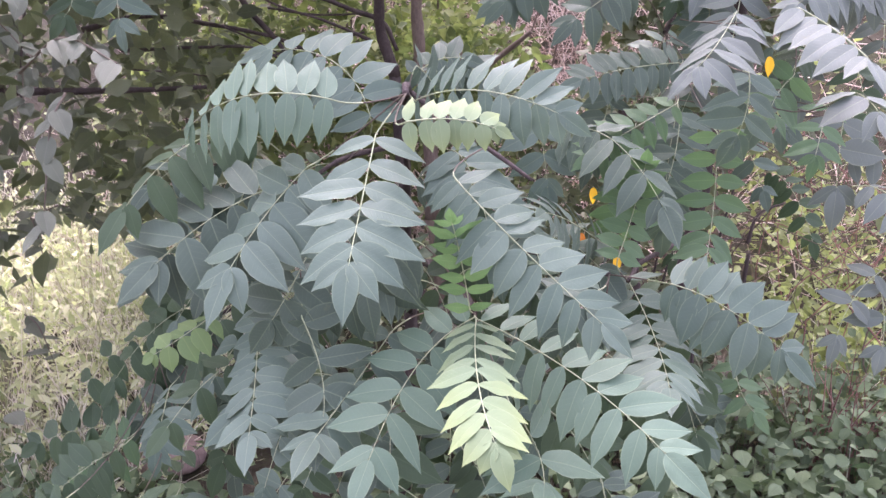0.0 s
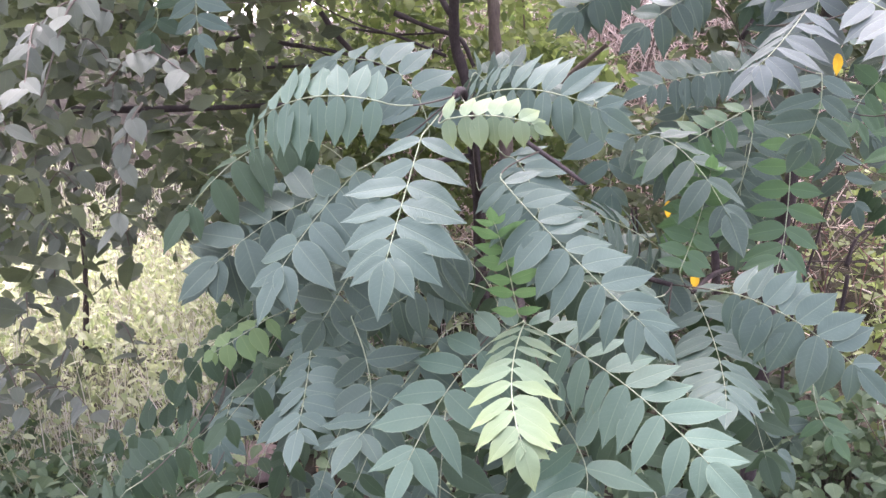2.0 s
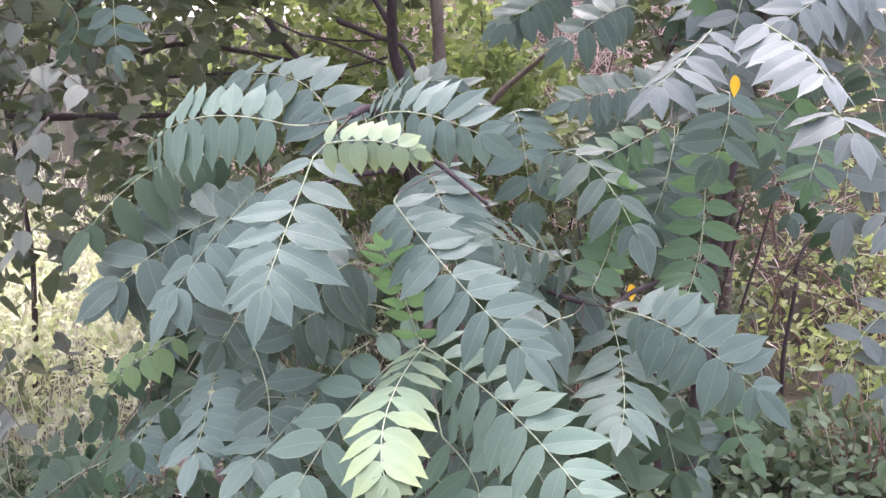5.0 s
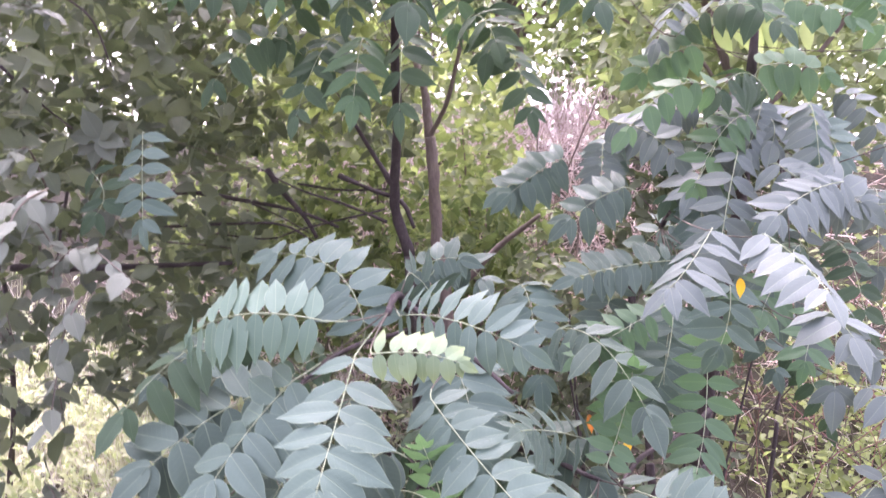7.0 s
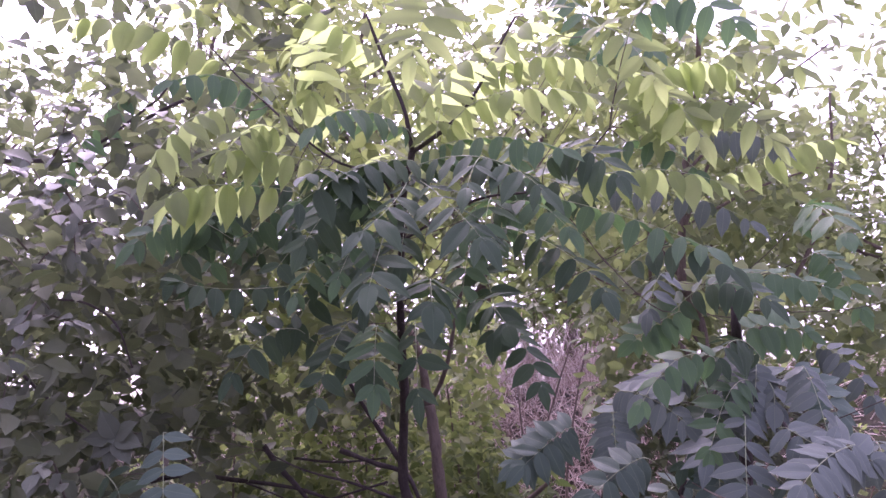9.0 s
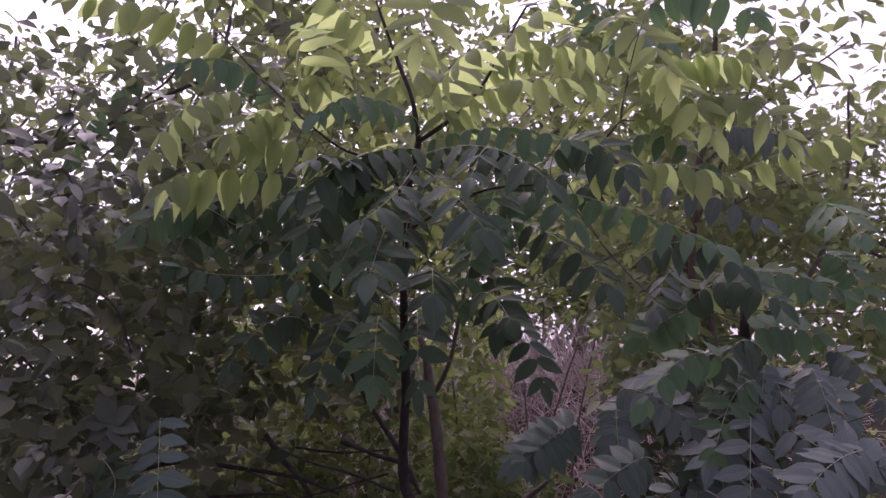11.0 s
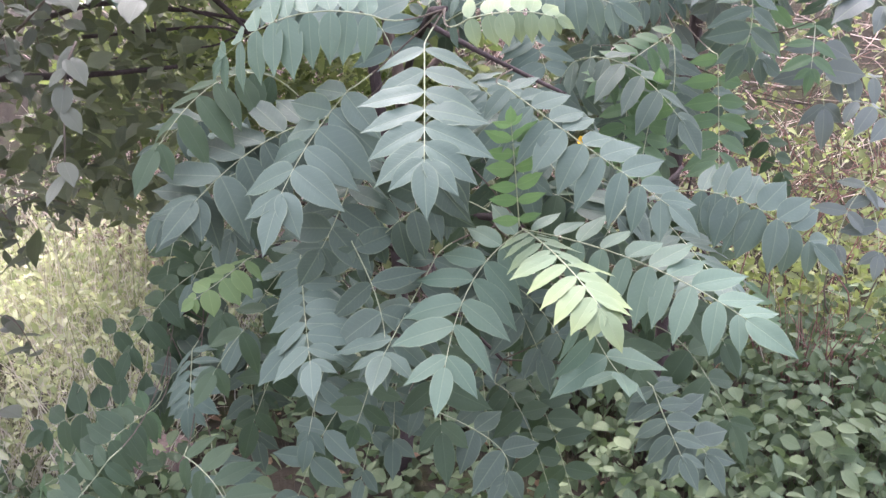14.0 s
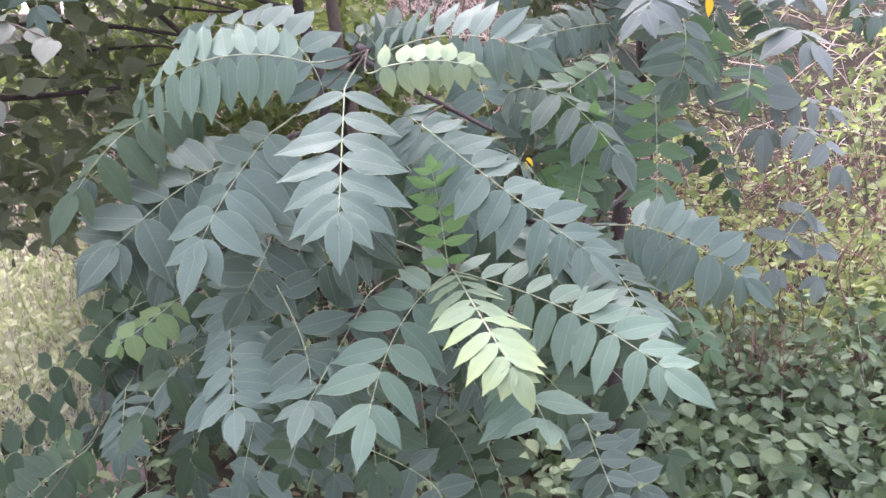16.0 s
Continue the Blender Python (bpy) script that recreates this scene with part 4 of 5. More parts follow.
def build_bare_twigs():
    tree = thing("bare_bush", (0.90, 3.05, ground_height(0.90, 3.05)), "leafless brown bush with thin crossing twigs", "bush")
    base = tree.location.copy()
    limb("stem", tree, [base + Vector((0, 0, -0.03)), (0.88, 3.10, 0.45), (0.898, 3.128, 0.751)], 0.009, 0.008, BARK)
    limb("stem", tree, [(0.889, 3.126, 0.782), (0.907, 3.147, 0.856), (0.944, 3.166, 0.905), (1.031, 3.191, 0.937)], .008, .004, BARK)
    limb("stem", tree, [(0.625, 2.977, 0.812), (0.825, 3.118, 0.800), (0.971, 3.146, 0.797)], .003, .002, BARK)
    limb("stem", tree, [(0.870, 2.829, 1.300), (1.015, 2.856, 1.299), (1.141, 2.882, 1.305)], .003, .002, BARK)
    limb("stem", tree, [(0.952, 2.822, 1.206), (1.062, 2.838, 1.185), (1.163, 2.854, 1.172)], .003, .002, BARK)
    rnd = random.Random(31)
    for k in range(48):
        a = base + Vector((rnd.uniform(-0.15, 1.5), rnd.uniform(-0.3, 1.1), 0))
        a.z = ground_height(a.x, a.y)
        b = a + Vector((rnd.uniform(-0.25, 0.35), rnd.uniform(-0.2, 0.2), rnd.uniform(0.35, 0.6)))
        c = b + Vector((rnd.uniform(-0.4, 0.5), rnd.uniform(-0.2, 0.2), rnd.uniform(0.2, 0.55)))
        d = c + Vector((rnd.uniform(-0.3, 0.5), rnd.uniform(-0.2, 0.2), rnd.uniform(-0.05, 0.35)))
        stem = limb("stem", tree, [a, b, c, d], rnd.uniform(0.002, 0.0045), 0.001, rnd.choice((RED_STEM, STALK_DARK)), 0.06)
        for j in range(3):
            e = b.lerp(c, rnd.random())
            g = e + Vector((rnd.uniform(-0.3, 0.3), rnd.uniform(-0.2, 0.2), rnd.uniform(-0.05, 0.3)))
            h = g + Vector((rnd.uniform(-0.25, 0.25), rnd.uniform(-0.15, 0.15), rnd.uniform(-0.15, 0.15)))
            side_twig = limb("twig", tree, [e, g, h], 0.0016, 0.0006, rnd.choice((RED_STEM, STALK_DARK)), 0.05)
            side_twig.parent = stem
    return tree


pale_tree = build_pale_tree()
back_tree = build_back_tree()
build_bare_twigs()
rng = np.random.default_rng(8)


def cloud(count, low, high, gate=0.0, scale=1.6, seed=0.0):
    """Random places in a box, thinned by noise so that clumps and gaps form."""
    out = []
    low, high = np.array(low), np.array(high)
    while len(out) < count:
        p = low + rng.random(3) * (high - low)
        if noise.noise(Vector(p) * scale + Vector((seed, seed, 0))) + 0.25 * rng.normal() > gate:
            out.append(p)
    return np.array(out)


def leafy(name, parent, material, places, size, width, label="", flat=0.55, steps=3):
    n = len(places)
    normals = rng.normal(size=(n, 3)) * (1 - flat) + np.array([0, -0.25, 1.0]) * flat
    ways = rng.normal(size=(n, 3)) * np.array([1, 1, 0.5]) + np.array([0, 0, -0.45])
    return scatter(name, parent, material, places, ways, normals, size * rng.uniform(0.6, 1.25, n), width, label, steps)


# ---- the broad-leaved shrub at the side ----
def build_left_shrub():
    tree = thing("shrub", (-1.30, 2.25, ground_height(-1.30, 2.25)), "dense shrub with grey-green oval leaves on thin twigs", "shrub")
    base = tree.location.copy()
    rnd = random.Random(77)
    for k in range(2):
        a = base + Vector((-0.9 - 0.5 * k, 0.55, -0.04))
        limb("trunk", tree, [a, a + Vector((rnd.uniform(-0.1, 0.2), rnd.uniform(-0.15, 0.1), 0.8)), a + Vector((rnd.uniform(-0.2, 0.45), rnd.uniform(-0.4, 0.1), 1.6)), a + Vector((rnd.uniform(-0.3, 0.6), rnd.uniform(-0.6, 0.1), 2.4))], 0.013, 0.005, BARK)
    limb("branch", tree, [(-1.220, 2.447, 1.424), (-1.008, 2.454, 1.412), (-0.822, 2.453, 1.376)], .003, .002, BARK)
    limb("branch", tree, [(-0.478, 2.512, 1.550), (-0.743, 2.484, 1.483), (-0.875, 2.468, 1.445), (-1.114, 2.462, 1.464)], .004, .0025, BARK)
    limb("branch", tree, [(-0.928, 2.445, 1.568), (-0.816, 2.439, 1.525), (-0.712, 2.431, 1.473)], .003, .002, BARK)
    limb("branch", tree, [(-1.411, 2.502, 1.544), (-1.213, 2.541, 1.591), (-0.993, 2.564, 1.567), (-0.809, 2.579, 1.534), (-0.661, 2.585, 1.482)], .010, .005, BARK)
    limb("branch", tree, [(-0.925, 2.601, 1.675), (-0.867, 2.590, 1.604), (-0.791, 2.579, 1.525), (-0.732, 2.566, 1.446)], .010, .007, BARK)
    limb("branch", tree, [(-0.849, 2.702, 1.626), (-0.696, 2.717, 1.606), (-0.526, 2.741, 1.612)], .005, .003, BARK)
    limb("branch", tree, [(-0.610, 2.429, 1.659), (-0.507, 2.432, 1.616), (-0.405, 2.436, 1.579), (-0.359, 2.420, 1.498)], .009, .006, BARK)
    limb("branch", tree, [(-1.479, 2.032, 1.373), (-1.278, 2.060, 1.378), (-1.084, 2.190, 1.379), (-0.874, 2.220, 1.390)], .012, .006, BARK)
    limb("branch", tree, [(-1.040, 1.585, 2.059), (-0.977, 1.598, 2.047), (-0.915, 1.616, 1.997), (-0.881, 1.633, 1.896)], .003, .002, BARK)
    limb("branch", tree, [(-1.129, 1.586, 1.894), (-1.054, 1.608, 1.819), (-0.980, 1.629, 1.756)], .004, .002, BARK)
    limb("branch", tree, [(-1.186, 2.335, 1.484), (-0.960, 2.377, 1.498), (-0.787, 2.410, 1.496), (-0.674, 2.439, 1.427)], .006, .003, BARK)
    limb("branch", tree, [(-1.162, 1.854, 1.607), (-1.183, 1.848, 1.473), (-1.198, 1.845, 1.366)], .004, .002, BARK)
    limb("branch", tree, [(-1.596, 2.005, 2.568), (-1.311, 2.052, 2.587), (-1.090, 2.059, 2.721), (-1.021, 2.055, 2.788)], .006, .003, BARK)
    limb("branch", tree, [(-0.854, 2.089, 2.773), (-1.057, 2.069, 2.705), (-1.312, 2.056, 2.571), (-1.562, 2.009, 2.577)], .006, .004, BARK)
    # leafy twigs
    made = 0
    while made < 78:
        root = Vector((rnd.uniform(-1.65, -0.70), rnd.uniform(1.15, 2.1), rnd.uniform(0.85, 2.5)))
        if root.x > -0.60 * root.y + 0.05 or (root.z < 1.2 and root.x > -1.3):
            continue
        made += 1
        tip = root + Vector((rnd.uniform(-0.05, 0.3), rnd.uniform(-0.3, 0.0), rnd.uniform(-0.25, 0.08)))
        mid = (root + tip) / 2 + Vector((0, 0, 0.05))
        twig = limb("twig", tree, [root, mid, tip], 0.0025, 0.0012, STALK_DARK, 0.003)
        line = curve_points([root, mid, tip], 8)
        for j in range(9):
            p = line[min(len(line) - 1, 1 + j * 2)]
            way = (tip - root).normalized() * 0.5 + Vector((rnd.uniform(-1, 1), rnd.uniform(-1, 0.4), rnd.uniform(-0.9, 0.1)))
            way.normalize()
            up = Vector((rnd.uniform(-0.5, 0.5), rnd.uniform(-0.9, 0.1), 0.9))
            up = (up - way * up.dot(way)).normalized()
            length = rnd.uniform(0.042, 0.064)
            ob = new("leaf", rnd.choice(SHRUB_BLADES))
            ob.parent = twig
            ob.matrix_basis = axes_matrix(p - base, way, up) @ Matrix.Diagonal((length, length, length, 1))
    # low twigs that hang out over the grass
    for k in range(14):
        root = Vector((rnd.uniform(-1.75, -1.25), rnd.uniform(1.7, 2.1), rnd.uniform(0.55, 1.05)))
        tip = root + Vector((rnd.uniform(0.0, 0.3), rnd.uniform(-0.25, 0.0), rnd.uniform(-0.15, 0.05)))
        twig = limb("twig", tree, [root, (root + tip) / 2 + Vector((0, 0, 0.04)), tip], 0.0025, 0.0012, STALK_DARK, 0.003)
        for j in range(7):
            p = root.lerp(tip, (j + 1) / 7) + Vector((0, 0, 0.02))
            way = Vector((rnd.uniform(-1, 1), rnd.uniform(-1, 0.3), rnd.uniform(-0.6, 0.1))).normalized()
            up = Vector((rnd.uniform(-0.4, 0.4), rnd.uniform(-0.6, 0.1), 1.0))
            length = rnd.uniform(0.05, 0.08)
            ob = new("leaf", rnd.choice(SHRUB_BLADES))
            ob.parent = twig
            ob.matrix_basis = axes_matrix(p - base, way, (up - way * up.dot(way)).normalized()) @ Matrix.Diagonal((length, length, length, 1))
    # a pale cluster on a long twig
    for j in range(7):
        ang = j * 0.9
        way = Vector((math.cos(ang), -0.25, 0.8 * math.sin(ang) - 0.25)).normalized()
        ob = new("leaf", SHRUB_BLADES[j % 6])
        ob.parent = tree
        ob.matrix_basis = axes_matrix(Vector((-0.93, 1.655, 1.74)) - base, way, (Vector((0.1, -1, 0.5)) - way * way.dot(Vector((0.1, -1, 0.5)))).normalized()) @ Matrix.Diagonal((0.075, 0.08, 0.075, 1))
    places = np.concatenate([
        cloud(600, (-2.8, 1.9, 0.35), (-1.6, 2.6, 1.1), 0.15, 2.2, 33.0),
        cloud(3600, (-2.3, 1.7, 1.0), (-0.85, 2.7, 2.6), 0.02, 2.2),
        cloud(900, (-1.9, 1.25, 1.0), (-0.95, 1.8, 2.4), 0.1, 2.2, 17.0),
        cloud(2300, (-2.5, 1.7, 2.1), (-0.65, 3.2, 3.4), 0.03, 2.2, 5.0),
        cloud(2300, (-2.8, 2.6, 1.65), (-1.2, 3.2, 2.5), -0.1, 2.2, 91.0),
    ])
    leafy("foliage", tree, SHRUB_MASS, places, 0.075, 0.6)
    return tree


build_left_shrub()

# ---- bright understorey, bank, dry stems and trees behind ----
under = thing("understorey_bush", (-0.6, 4.2, ground_height(-0.6, 4.2)), "yellow-green leafy bushes coloured as if in brighter light", "bush")
for k in range(16):
    a = Vector((rng.uniform(-2.2, 1.8), rng.uniform(3.5, 4.8), 0))
    a.z = ground_height(a.x, a.y) - 0.03
    limb("stem", under, [a, a + Vector((rng.uniform(-0.1, 0.1), 0, 0.7)), a + Vector((rng.uniform(-0.3, 0.3), rng.uniform(-0.2, 0.2), rng.uniform(1.3, 2.0)))], 0.010, 0.004, PALE_BARK)
leafy("foliage", under, UNDER_MASS, np.concatenate([
    cloud(2800, (-1.9, 3.3, 0.8), (-0.25, 4.9, 2.5), 0.02, 1.5, 2.0),
    cloud(2000, (-1.5, 3.3, 0.75), (0.05, 4.4, 1.6), 0.05, 1.7, 61.0),
    cloud(1300, (-0.3, 3.6, 2.2), (1.2, 4.8, 2.9), 0.0, 1.5, 83.0),
]), 0.075, 0.5)
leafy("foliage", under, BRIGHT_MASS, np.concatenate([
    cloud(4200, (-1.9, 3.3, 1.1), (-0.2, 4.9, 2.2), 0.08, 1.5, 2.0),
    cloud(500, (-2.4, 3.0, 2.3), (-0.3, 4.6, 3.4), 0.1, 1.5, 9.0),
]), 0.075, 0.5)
leafy("foliage", under, SHRUB_MASS, np.concatenate([
    cloud(900, (-2.0, 3.0, 0.8), (-1.0, 3.9, 1.7), 0.12, 1.9, 41.0),
    cloud(450, (-1.15, 2.6, 1.75), (-0.5, 3.2, 2.35), 0.1, 1.9, 43.0),
]), 0.075, 0.5)

thicket = thing("thicket", (0.3, 3.1, ground_height(0.3, 3.1)), "dark shaded thicket of small leaves", "bush")
for k in range(9):
    a = Vector((rng.uniform(-0.1, 0.7), rng.uniform(2.6, 3.4), 0))
    a.z = ground_height(a.x, a.y) - 0.03
    limb("stem", thicket, [a, a + Vector((rng.uniform(-0.1, 0.1), 0, 0.5)), a + Vector((rng.uniform(-0.2, 0.2), rng.uniform(-0.2, 0.2), rng.uniform(0.9, 1.4)))], 0.007, 0.003, BARK)
leafy("foliage", thicket, SHRUB_MASS, np.concatenate([
    cloud(2600, (-0.1, 2.7, 0.35), (0.75, 3.4, 1.35), -0.05, 2.4, 3.0),
    cloud(1500, (0.22, 2.6, 1.2), (1.0, 3.3, 1.85), 0.02, 2.4, 19.0),
    cloud(900, (-1.0, 2.5, 0.25), (0.2, 3.2, 0.9), 0.0, 2.4, 13.0),
]), 0.06, 0.5)

leafy("foliage", back_tree, FAR_MASS, np.concatenate([
    cloud(1700, (0.2, 2.7, 1.75), (1.5, 3.7, 2.5), 0.1, 2.0, 21.0),
    cloud(1900, (0.1, 2.8, 2.4), (1.3, 3.8, 3.4), 0.08, 2.0, 23.0),
    cloud(700, (0.95, 2.9, 2.2), (2.0, 3.6, 3.4), 0.1, 2.0, 25.0),
]), 0.075, 0.5)
leafy("foliage", pale_tree, BRIGHT_MASS, np.concatenate([
    cloud(700, (-1.0, 2.3, 1.9), (-0.3, 3.1, 2.6), 0.12, 2.0, 27.0),
    cloud(1500, (-1.1, 2.2, 2.5), (0.6, 3.2, 3.4), 0.1, 2.0, 29.0),
]), 0.085, 0.45)


def build_far_tree(x, y, height, spread, count, seed, label="tall leafy tree behind the bank", group="trees behind the bank"):
    z0 = ground_height(x, y)
    tree = thing("far_tree", (x, y, z0), label, "tree", group)
    rnd = random.Random(seed)
    limb("trunk", tree, [(x, y, z0 - 0.1), (x + 0.1, y, z0 + height * 0.35), (x - 0.1, y, z0 + height * 0.7), (x, y, z0 + height)], 0.07, 0.02, PALE_BARK, 0.05)
    clumps = []
    for k in range(16):
        h = rnd.uniform(0.25, 1.0)
        ang = rnd.uniform(0, 2 * math.pi)
        r = spread * (1.1 - 0.6 * h) * rnd.uniform(0.5, 1)
        tip = Vector((x + r * math.cos(ang), y + r * math.sin(ang), z0 + height * h + 0.2))
        limb("branch", tree, [(x, y, z0 + height * h * 0.75), (x + 0.5 * r * math.cos(ang), y + 0.5 * r * math.sin(ang), z0 + height * h * 0.92), tip], 0.025, 0.006, PALE_BARK, 0.04)
        clumps.append(tip)
    places = np.concatenate([np.array(c) + rng.normal(size=(count // 16, 3)) * np.array([0.42, 0.42, 0.28]) for c in clumps])
    leafy("foliage", tree, FAR_MASS, places, 0.12, 0.5)


for k, (x, y, h, s, n) in enumerate(((-3.4, 7.5, 4.6, 1.8, 3600), (-1.7, 7.8, 4.2, 1.5, 3600), (0.2, 8.4, 3.6, 1.5, 3600), (1.9, 8.6, 3.0, 1.3, 3000), (3.6, 8.0, 2.4, 1.3, 2600), (5.6, 7.4, 1.9, 1.4, 2000), (-7.0, 9.0, 4.8, 1.8, 2600), (-0.7, 8.2, 3.2, 1.2, 3000), (0.9, 8.4, 2.1, 1.0, 2200))):
    build_far_tree(x, y, h, s, n, 40 + k)


def build_bank_hedge():
    tree = thing("hedge", (0.3, 8.3, ground_height(0.3, 8.3)), "rough hedge of mixed leaves along the top of the bank", "hedge")
    for k in range(20):
        a = Vector((-6.0 + 0.45 * k, 8.3 + rng.uniform(-0.3, 0.3), 0))
        a.z = ground_height(a.x, a.y) - 0.03
        limb("stem", tree, [a, a + Vector((0.05, 0, 0.8)), a + Vector((rng.uniform(-0.3, 0.3), 0, 1.7))], 0.015, 0.005, PALE_BARK)
    leafy("foliage", tree, FAR_MASS, cloud(6500, (-2.4, 8.0, 2.0), (3.6, 9.0, 4.7), -0.05, 1.2, 51.0), 0.14, 0.5)
    leafy("foliage", tree, FAR_MASS, cloud(6000, (-7.5, 7.4, 1.4), (-1.8, 8.8, 4.3), -0.08, 1.2, 57.0), 0.13, 0.5)
    leafy("foliage", tree, BRIGHT_MASS, cloud(1200, (-2.0, 7.7, 1.9), (3.2, 8.3, 3.2), 0.1, 1.2, 53.0), 0.09, 0.5)


build_bank_hedge()


def build_weed_bush():
    bush = thing("weed_bush", (2.0, 3.7, ground_height(2.0, 3.7)), "loose weedy bush with thin reddish stems and small leaves", "bush")
    for k in range(26):
        a = Vector((rng.uniform(1.15, 3.3), rng.uniform(3.1, 4.4), 0))
        a.z = ground_height(a.x, a.y) - 0.02
        b = a + Vector((rng.uniform(-0.15, 0.15), rng.uniform(-0.1, 0.1), rng.uniform(0.3, 0.5)))
        c = b + Vector((rng.uniform(-0.3, 0.3), rng.uniform(-0.15, 0.15), rng.uniform(0.3, 0.7)))
        limb("stem", bush, [a, b, c], 0.0035, 0.001, RED_STEM if k % 3 else DRY_STEM, 0.02)
    leafy("foliage", bush, BRIGHT_MASS, np.concatenate([
        cloud(900, (1.1, 3.0, 0.25), (3.3, 4.5, 0.7), 0.12, 2.2, 71.0),
        cloud(260, (1.1, 3.1, 0.85), (3.3, 4.5, 1.5), 0.2, 2.2, 73.0),
    ]), 0.055, 0.5)
    leafy("foliage", bush, FAR_MASS, cloud(900, (1.1, 3.0, 0.3), (3.0, 4.2, 1.3), 0.14, 2.2, 77.0), 0.06, 0.5)


build_weed_bush()


def build_stone():
    bm = bmesh.new()
    bmesh.ops.create_icosphere(bm, subdivisions=3, radius=1.0)
    for v in bm.verts:
        v.co = v.co * (1 + 0.22 * noise.noise(v.co * 1.7))
        v.co = Vector((v.co.x * 0.15, v.co.y * 0.11, max(v.co.z, -0.4) * 0.07))
    for f in bm.faces:
        f.smooth = True
    data = bpy.data.meshes.new("stone")
    bm.to_mesh(data)
    bm.free()
    data.materials.append(STONE)
    ob = new("stone", data)
    ob.location = (-1.16, 2.36, ground_height(-1.16, 2.36) + 0.03)
    tagged(ob, "flat pinkish stone lying in the grass", "stone")


build_stone()


def ragged(low, high, count, blur=0.35):
    """Random places on the ground in a patch whose edges fray."""
    x = rng.uniform(low[0], high[0], count) + rng.normal(0, blur, count)
    y = rng.uniform(low[1], high[1], count) + rng.normal(0, blur * 0.6, count)
    keep = np.array([b > 1.25 and noise.noise(Vector((a * 1.1, b * 1.1, 2))) > -0.45 + 0.5 * (a < low[0]) + 0.5 * (a > high[0]) for a, b in zip(x, y)])
    return x[keep], y[keep]


def build_dry_bank():
    n = 15000
    x, y = ragged((-2.4, 4.1), (6.0, 7.2), n, 0.4)
    thin = np.array([rng.random() > 0.65 * smooth(0.4, 1.2, a) for a in x])
    x, y = x[thin], y[thin]
    n = len(x)
    roots = np.array([(a, b, ground_height(a, b) - 0.02) for a, b in zip(x, y)])
    tall = 0.35 + 0.65 * np.array([1 - smooth(0.3, 1.6, a) for a in x])
    roots[:, 2] += rng.uniform(0, 0.25, n) * tall
    tips = roots + np.stack([rng.normal(0, 0.26, n) * (0.5 + 0.5 * tall), rng.normal(-0.1, 0.2, n), rng.uniform(-0.12, 0.5, n) * tall + rng.normal(0, 0.06, n)], 1)
    bank = blades("dry_brush", None, DRY_STEM, roots, tips, rng.uniform(0.002, 0.0055, n), "tangled pinkish dead stems covering the bank")
    tagged(bank, category="dead stems")
    n = 7000
    x, y = rng.uniform(-3.0, 5.0, n), rng.uniform(3.9, 7.2, n)
    wild = np.array([noise.noise(Vector((a * 1.3, b * 1.3, 8))) + 0.6 * smooth(0.4, 1.6, a) > 0.08 for a, b in zip(x, y)])
    x, y = x[wild], y[wild]
    places = np.array([(a, b, ground_height(a, b) + abs(rng.normal(0, 0.22))) for a, b in zip(x, y)])
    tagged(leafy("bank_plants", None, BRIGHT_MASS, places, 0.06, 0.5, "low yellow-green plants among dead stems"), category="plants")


build_dry_bank()


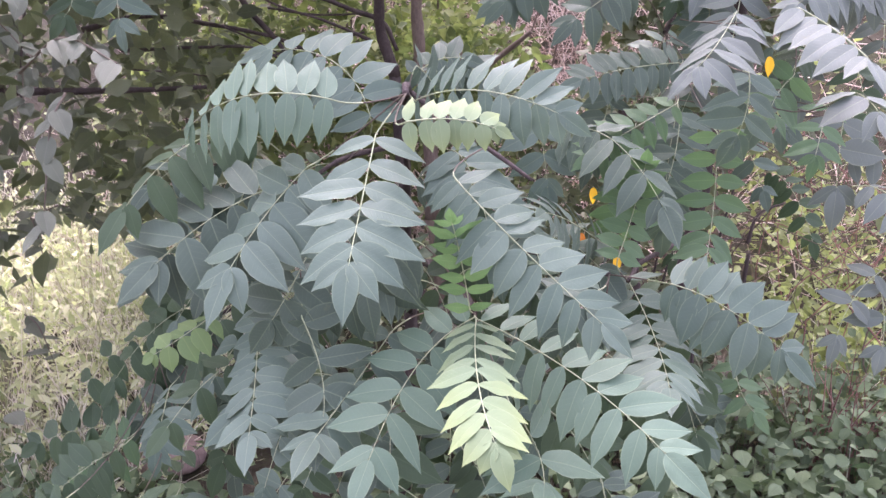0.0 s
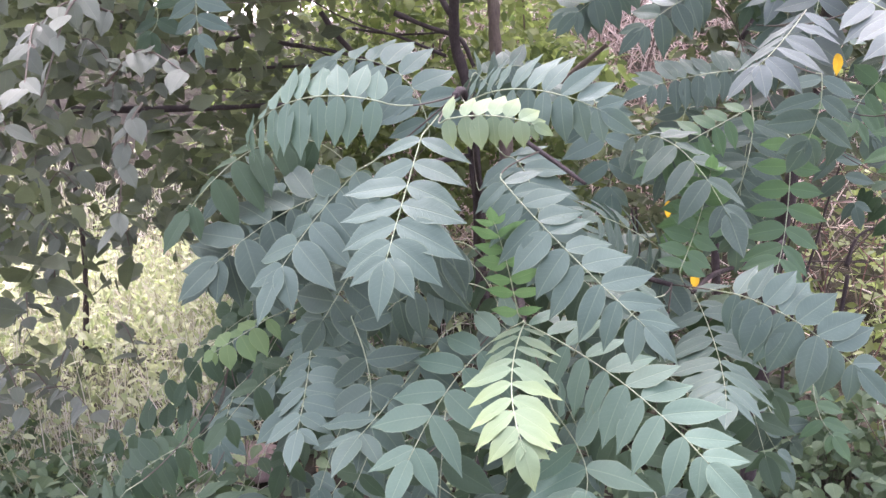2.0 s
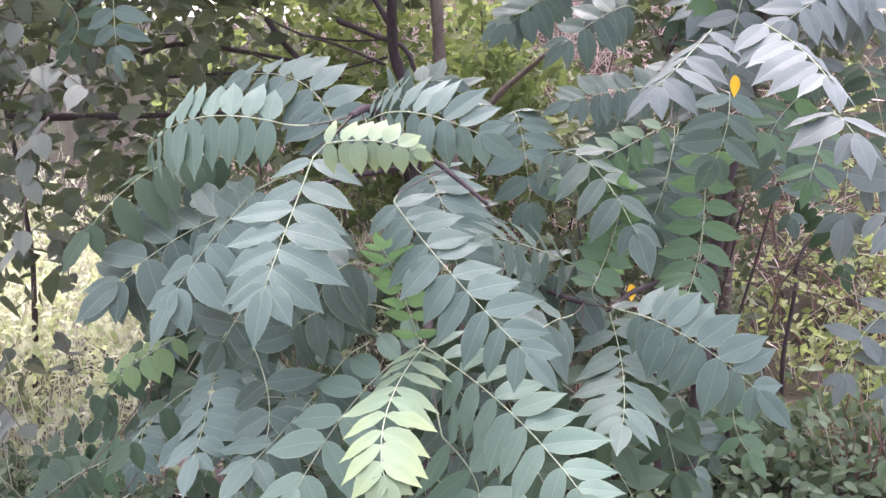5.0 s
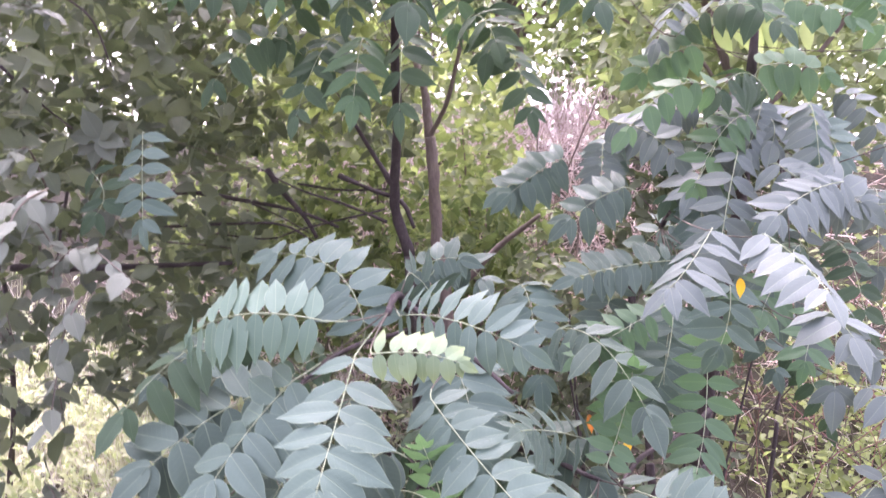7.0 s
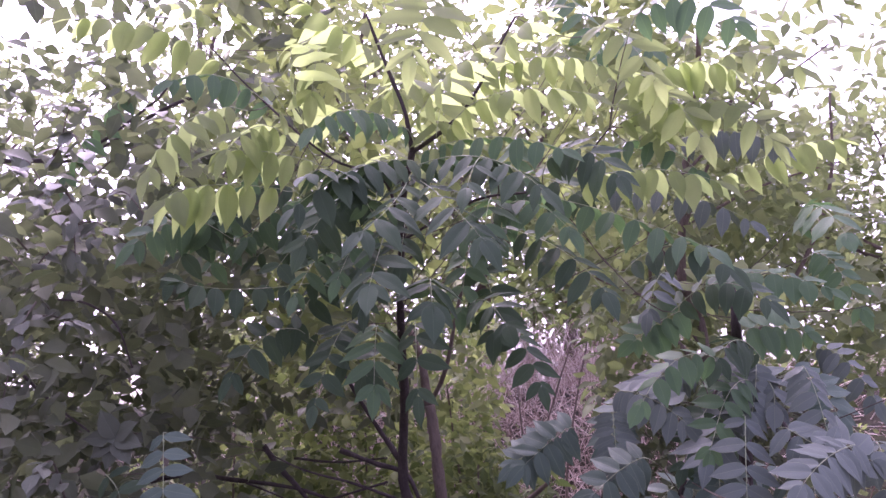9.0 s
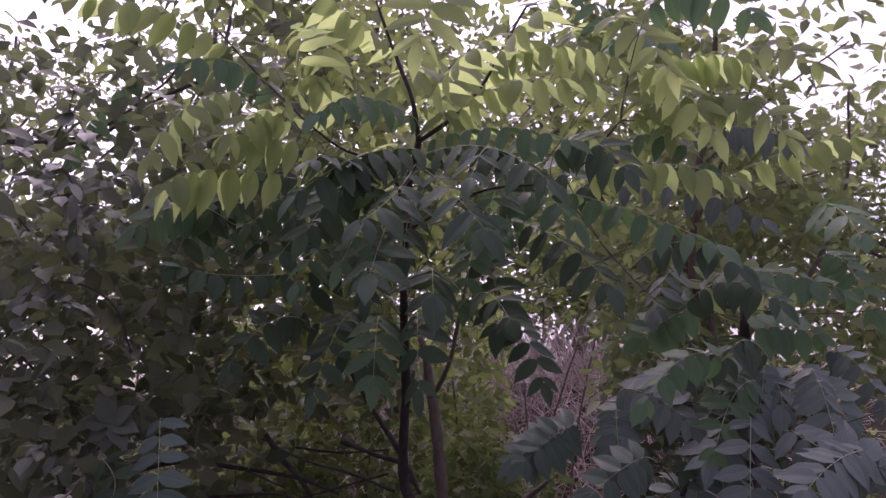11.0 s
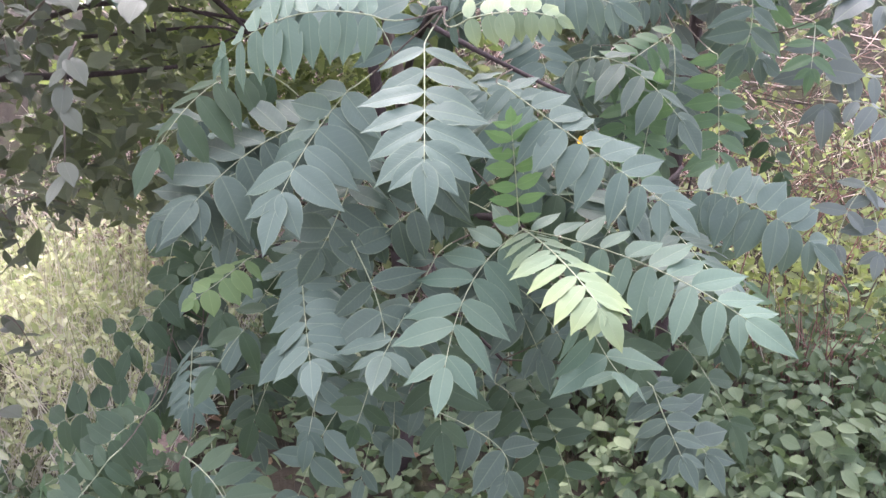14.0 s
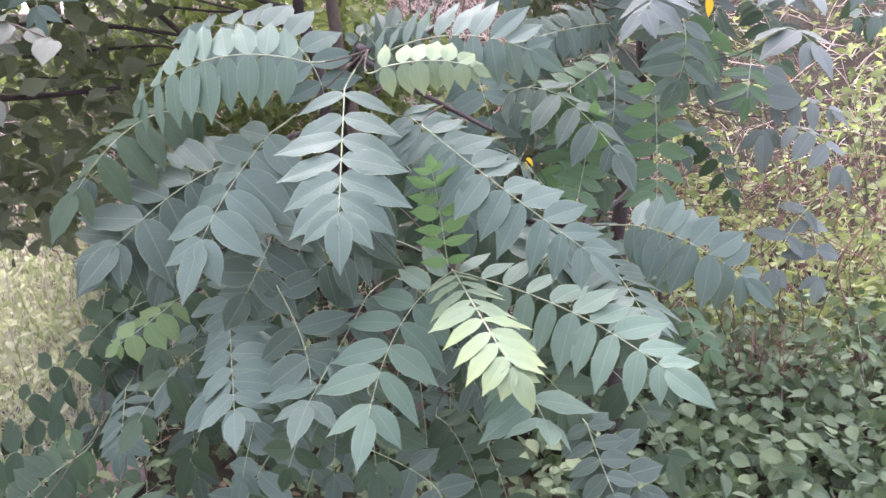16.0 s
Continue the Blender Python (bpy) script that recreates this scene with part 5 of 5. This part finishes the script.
def build_grass():
    n = 9500
    x, y = ragged((-4.0, 1.75), (-1.05, 4.6), n, 0.22)
    keep = np.array([noise.noise(Vector((a * 1.7, b * 1.7, 3))) > -0.25 for a, b in zip(x, y)])
    x, y = x[keep], y[keep]
    roots = np.array([(a, b, ground_height(a, b) - 0.01) for a, b in zip(x, y)])
    n = len(x)
    tips = roots + np.stack([rng.normal(0, 0.15, n), rng.normal(-0.03, 0.15, n), rng.uniform(0.1, 0.5, n) * (0.6 + 0.8 * rng.random(n))], 1)
    tagged(blades("grass", None, GRASS, roots, tips, rng.uniform(0.0015, 0.0035, n), "long pale green and straw grass"), category="grass")
    n = 500
    x, y = ragged((0.9, 2.5), (4.2, 4.6), n)
    n = len(x)
    roots = np.array([(a, b, ground_height(a, b) - 0.01) for a, b in zip(x, y)])
    tips = roots + np.stack([rng.normal(0, 0.14, n), rng.normal(-0.03, 0.14, n), rng.uniform(0.08, 0.4, n)], 1)
    tagged(blades("grass", None, GRASS, roots, tips, rng.uniform(0.0015, 0.0035, n), "thin straw-coloured grass among low plants"), category="grass")
    n = 5200
    x, y = ragged((0.9, 2.9), (4.0, 4.4), n)
    places = np.array([(a, b, ground_height(a, b) + rng.uniform(0.03, 0.3)) for a, b in zip(x, y)])
    tagged(leafy("low_plants", None, BRIGHT_MASS, places, 0.055, 0.55, "low yellow-green plants coloured as if in sunlight"), category="plants")
    n = 15000
    x, y = ragged((-3.8, 2.0), (-0.95, 4.4), n)
    places = np.array([(a, b, ground_height(a, b) + rng.uniform(0.08, 0.46)) for a, b in zip(x, y)])
    tagged(leafy("low_plants", None, MEADOW, places, 0.046, 0.42, "low pale yellow-green plants in the grass", 0.75), category="plants")


build_grass()


def build_herbs():
    n = 12500
    x, y = ragged((-1.0, 1.5), (2.6, 2.9), n, 0.25)
    thin = np.array([smooth(0.1, 0.7, a) + 0.4 > rng.random() for a in x])
    x, y = x[thin], y[thin]
    edge = ragged((-2.1, 1.45), (-0.8, 1.95), 2600, 0.15)
    x, y = np.concatenate([x, edge[0]]), np.concatenate([y, edge[1]])
    n = len(x)
    places = np.array([(a, b, ground_height(a, b) + rng.uniform(0.02, 0.34) * (0.4 + 0.6 * smooth(0.1, 0.8, abs(a + 0.3)))) for a, b in zip(x, y)])
    herbs = leafy("herbs", None, HERB_MASS, places, 0.053, 0.68, "low broad-leaved herbs covering the damp soil", 0.66, 5)
    tagged(herbs, category="herbs")
    roots = places.copy()
    roots[:, 2] = [ground_height(a, b) - 0.01 for a, b in zip(x, y)]
    stems = blades("herb_stems", None, STALK_DARK, (roots + rng.normal(0, 0.02, (n, 3)) * [1, 1, 0])[::3], places[::3], np.full(len(places[::3]), 0.001), "thin brownish stems of low herbs")
    tagged(stems, category="stems")
    n = 700
    x, y = rng.uniform(-1.6, 1.6, n), rng.uniform(0.9, 3.4, n)
    places = np.array([(a, b, ground_height(a, b) + rng.uniform(0.005, 0.02)) for a, b in zip(x, y)])
    tagged(leafy("leaf_litter", None, DRY_MASS, places, 0.045, 0.5, "brown fallen leaves on the soil", 0.9), category="litter")
    n = 70
    a = np.array([1.12, 2.62, 0]) + rng.normal(0, 0.09, (n, 3)) * [1, 1, 0]
    a[:, 2] = [ground_height(p[0], p[1]) for p in a]
    tagged(blades("red_weed", None, RED_STEM, a, a + np.stack([rng.normal(0, 0.09, n), rng.normal(0, 0.09, n), rng.uniform(0.15, 0.5, n)], 1), rng.uniform(0.002, 0.004, n), "dry reddish-brown weed stalks"), category="weed")


build_herbs()
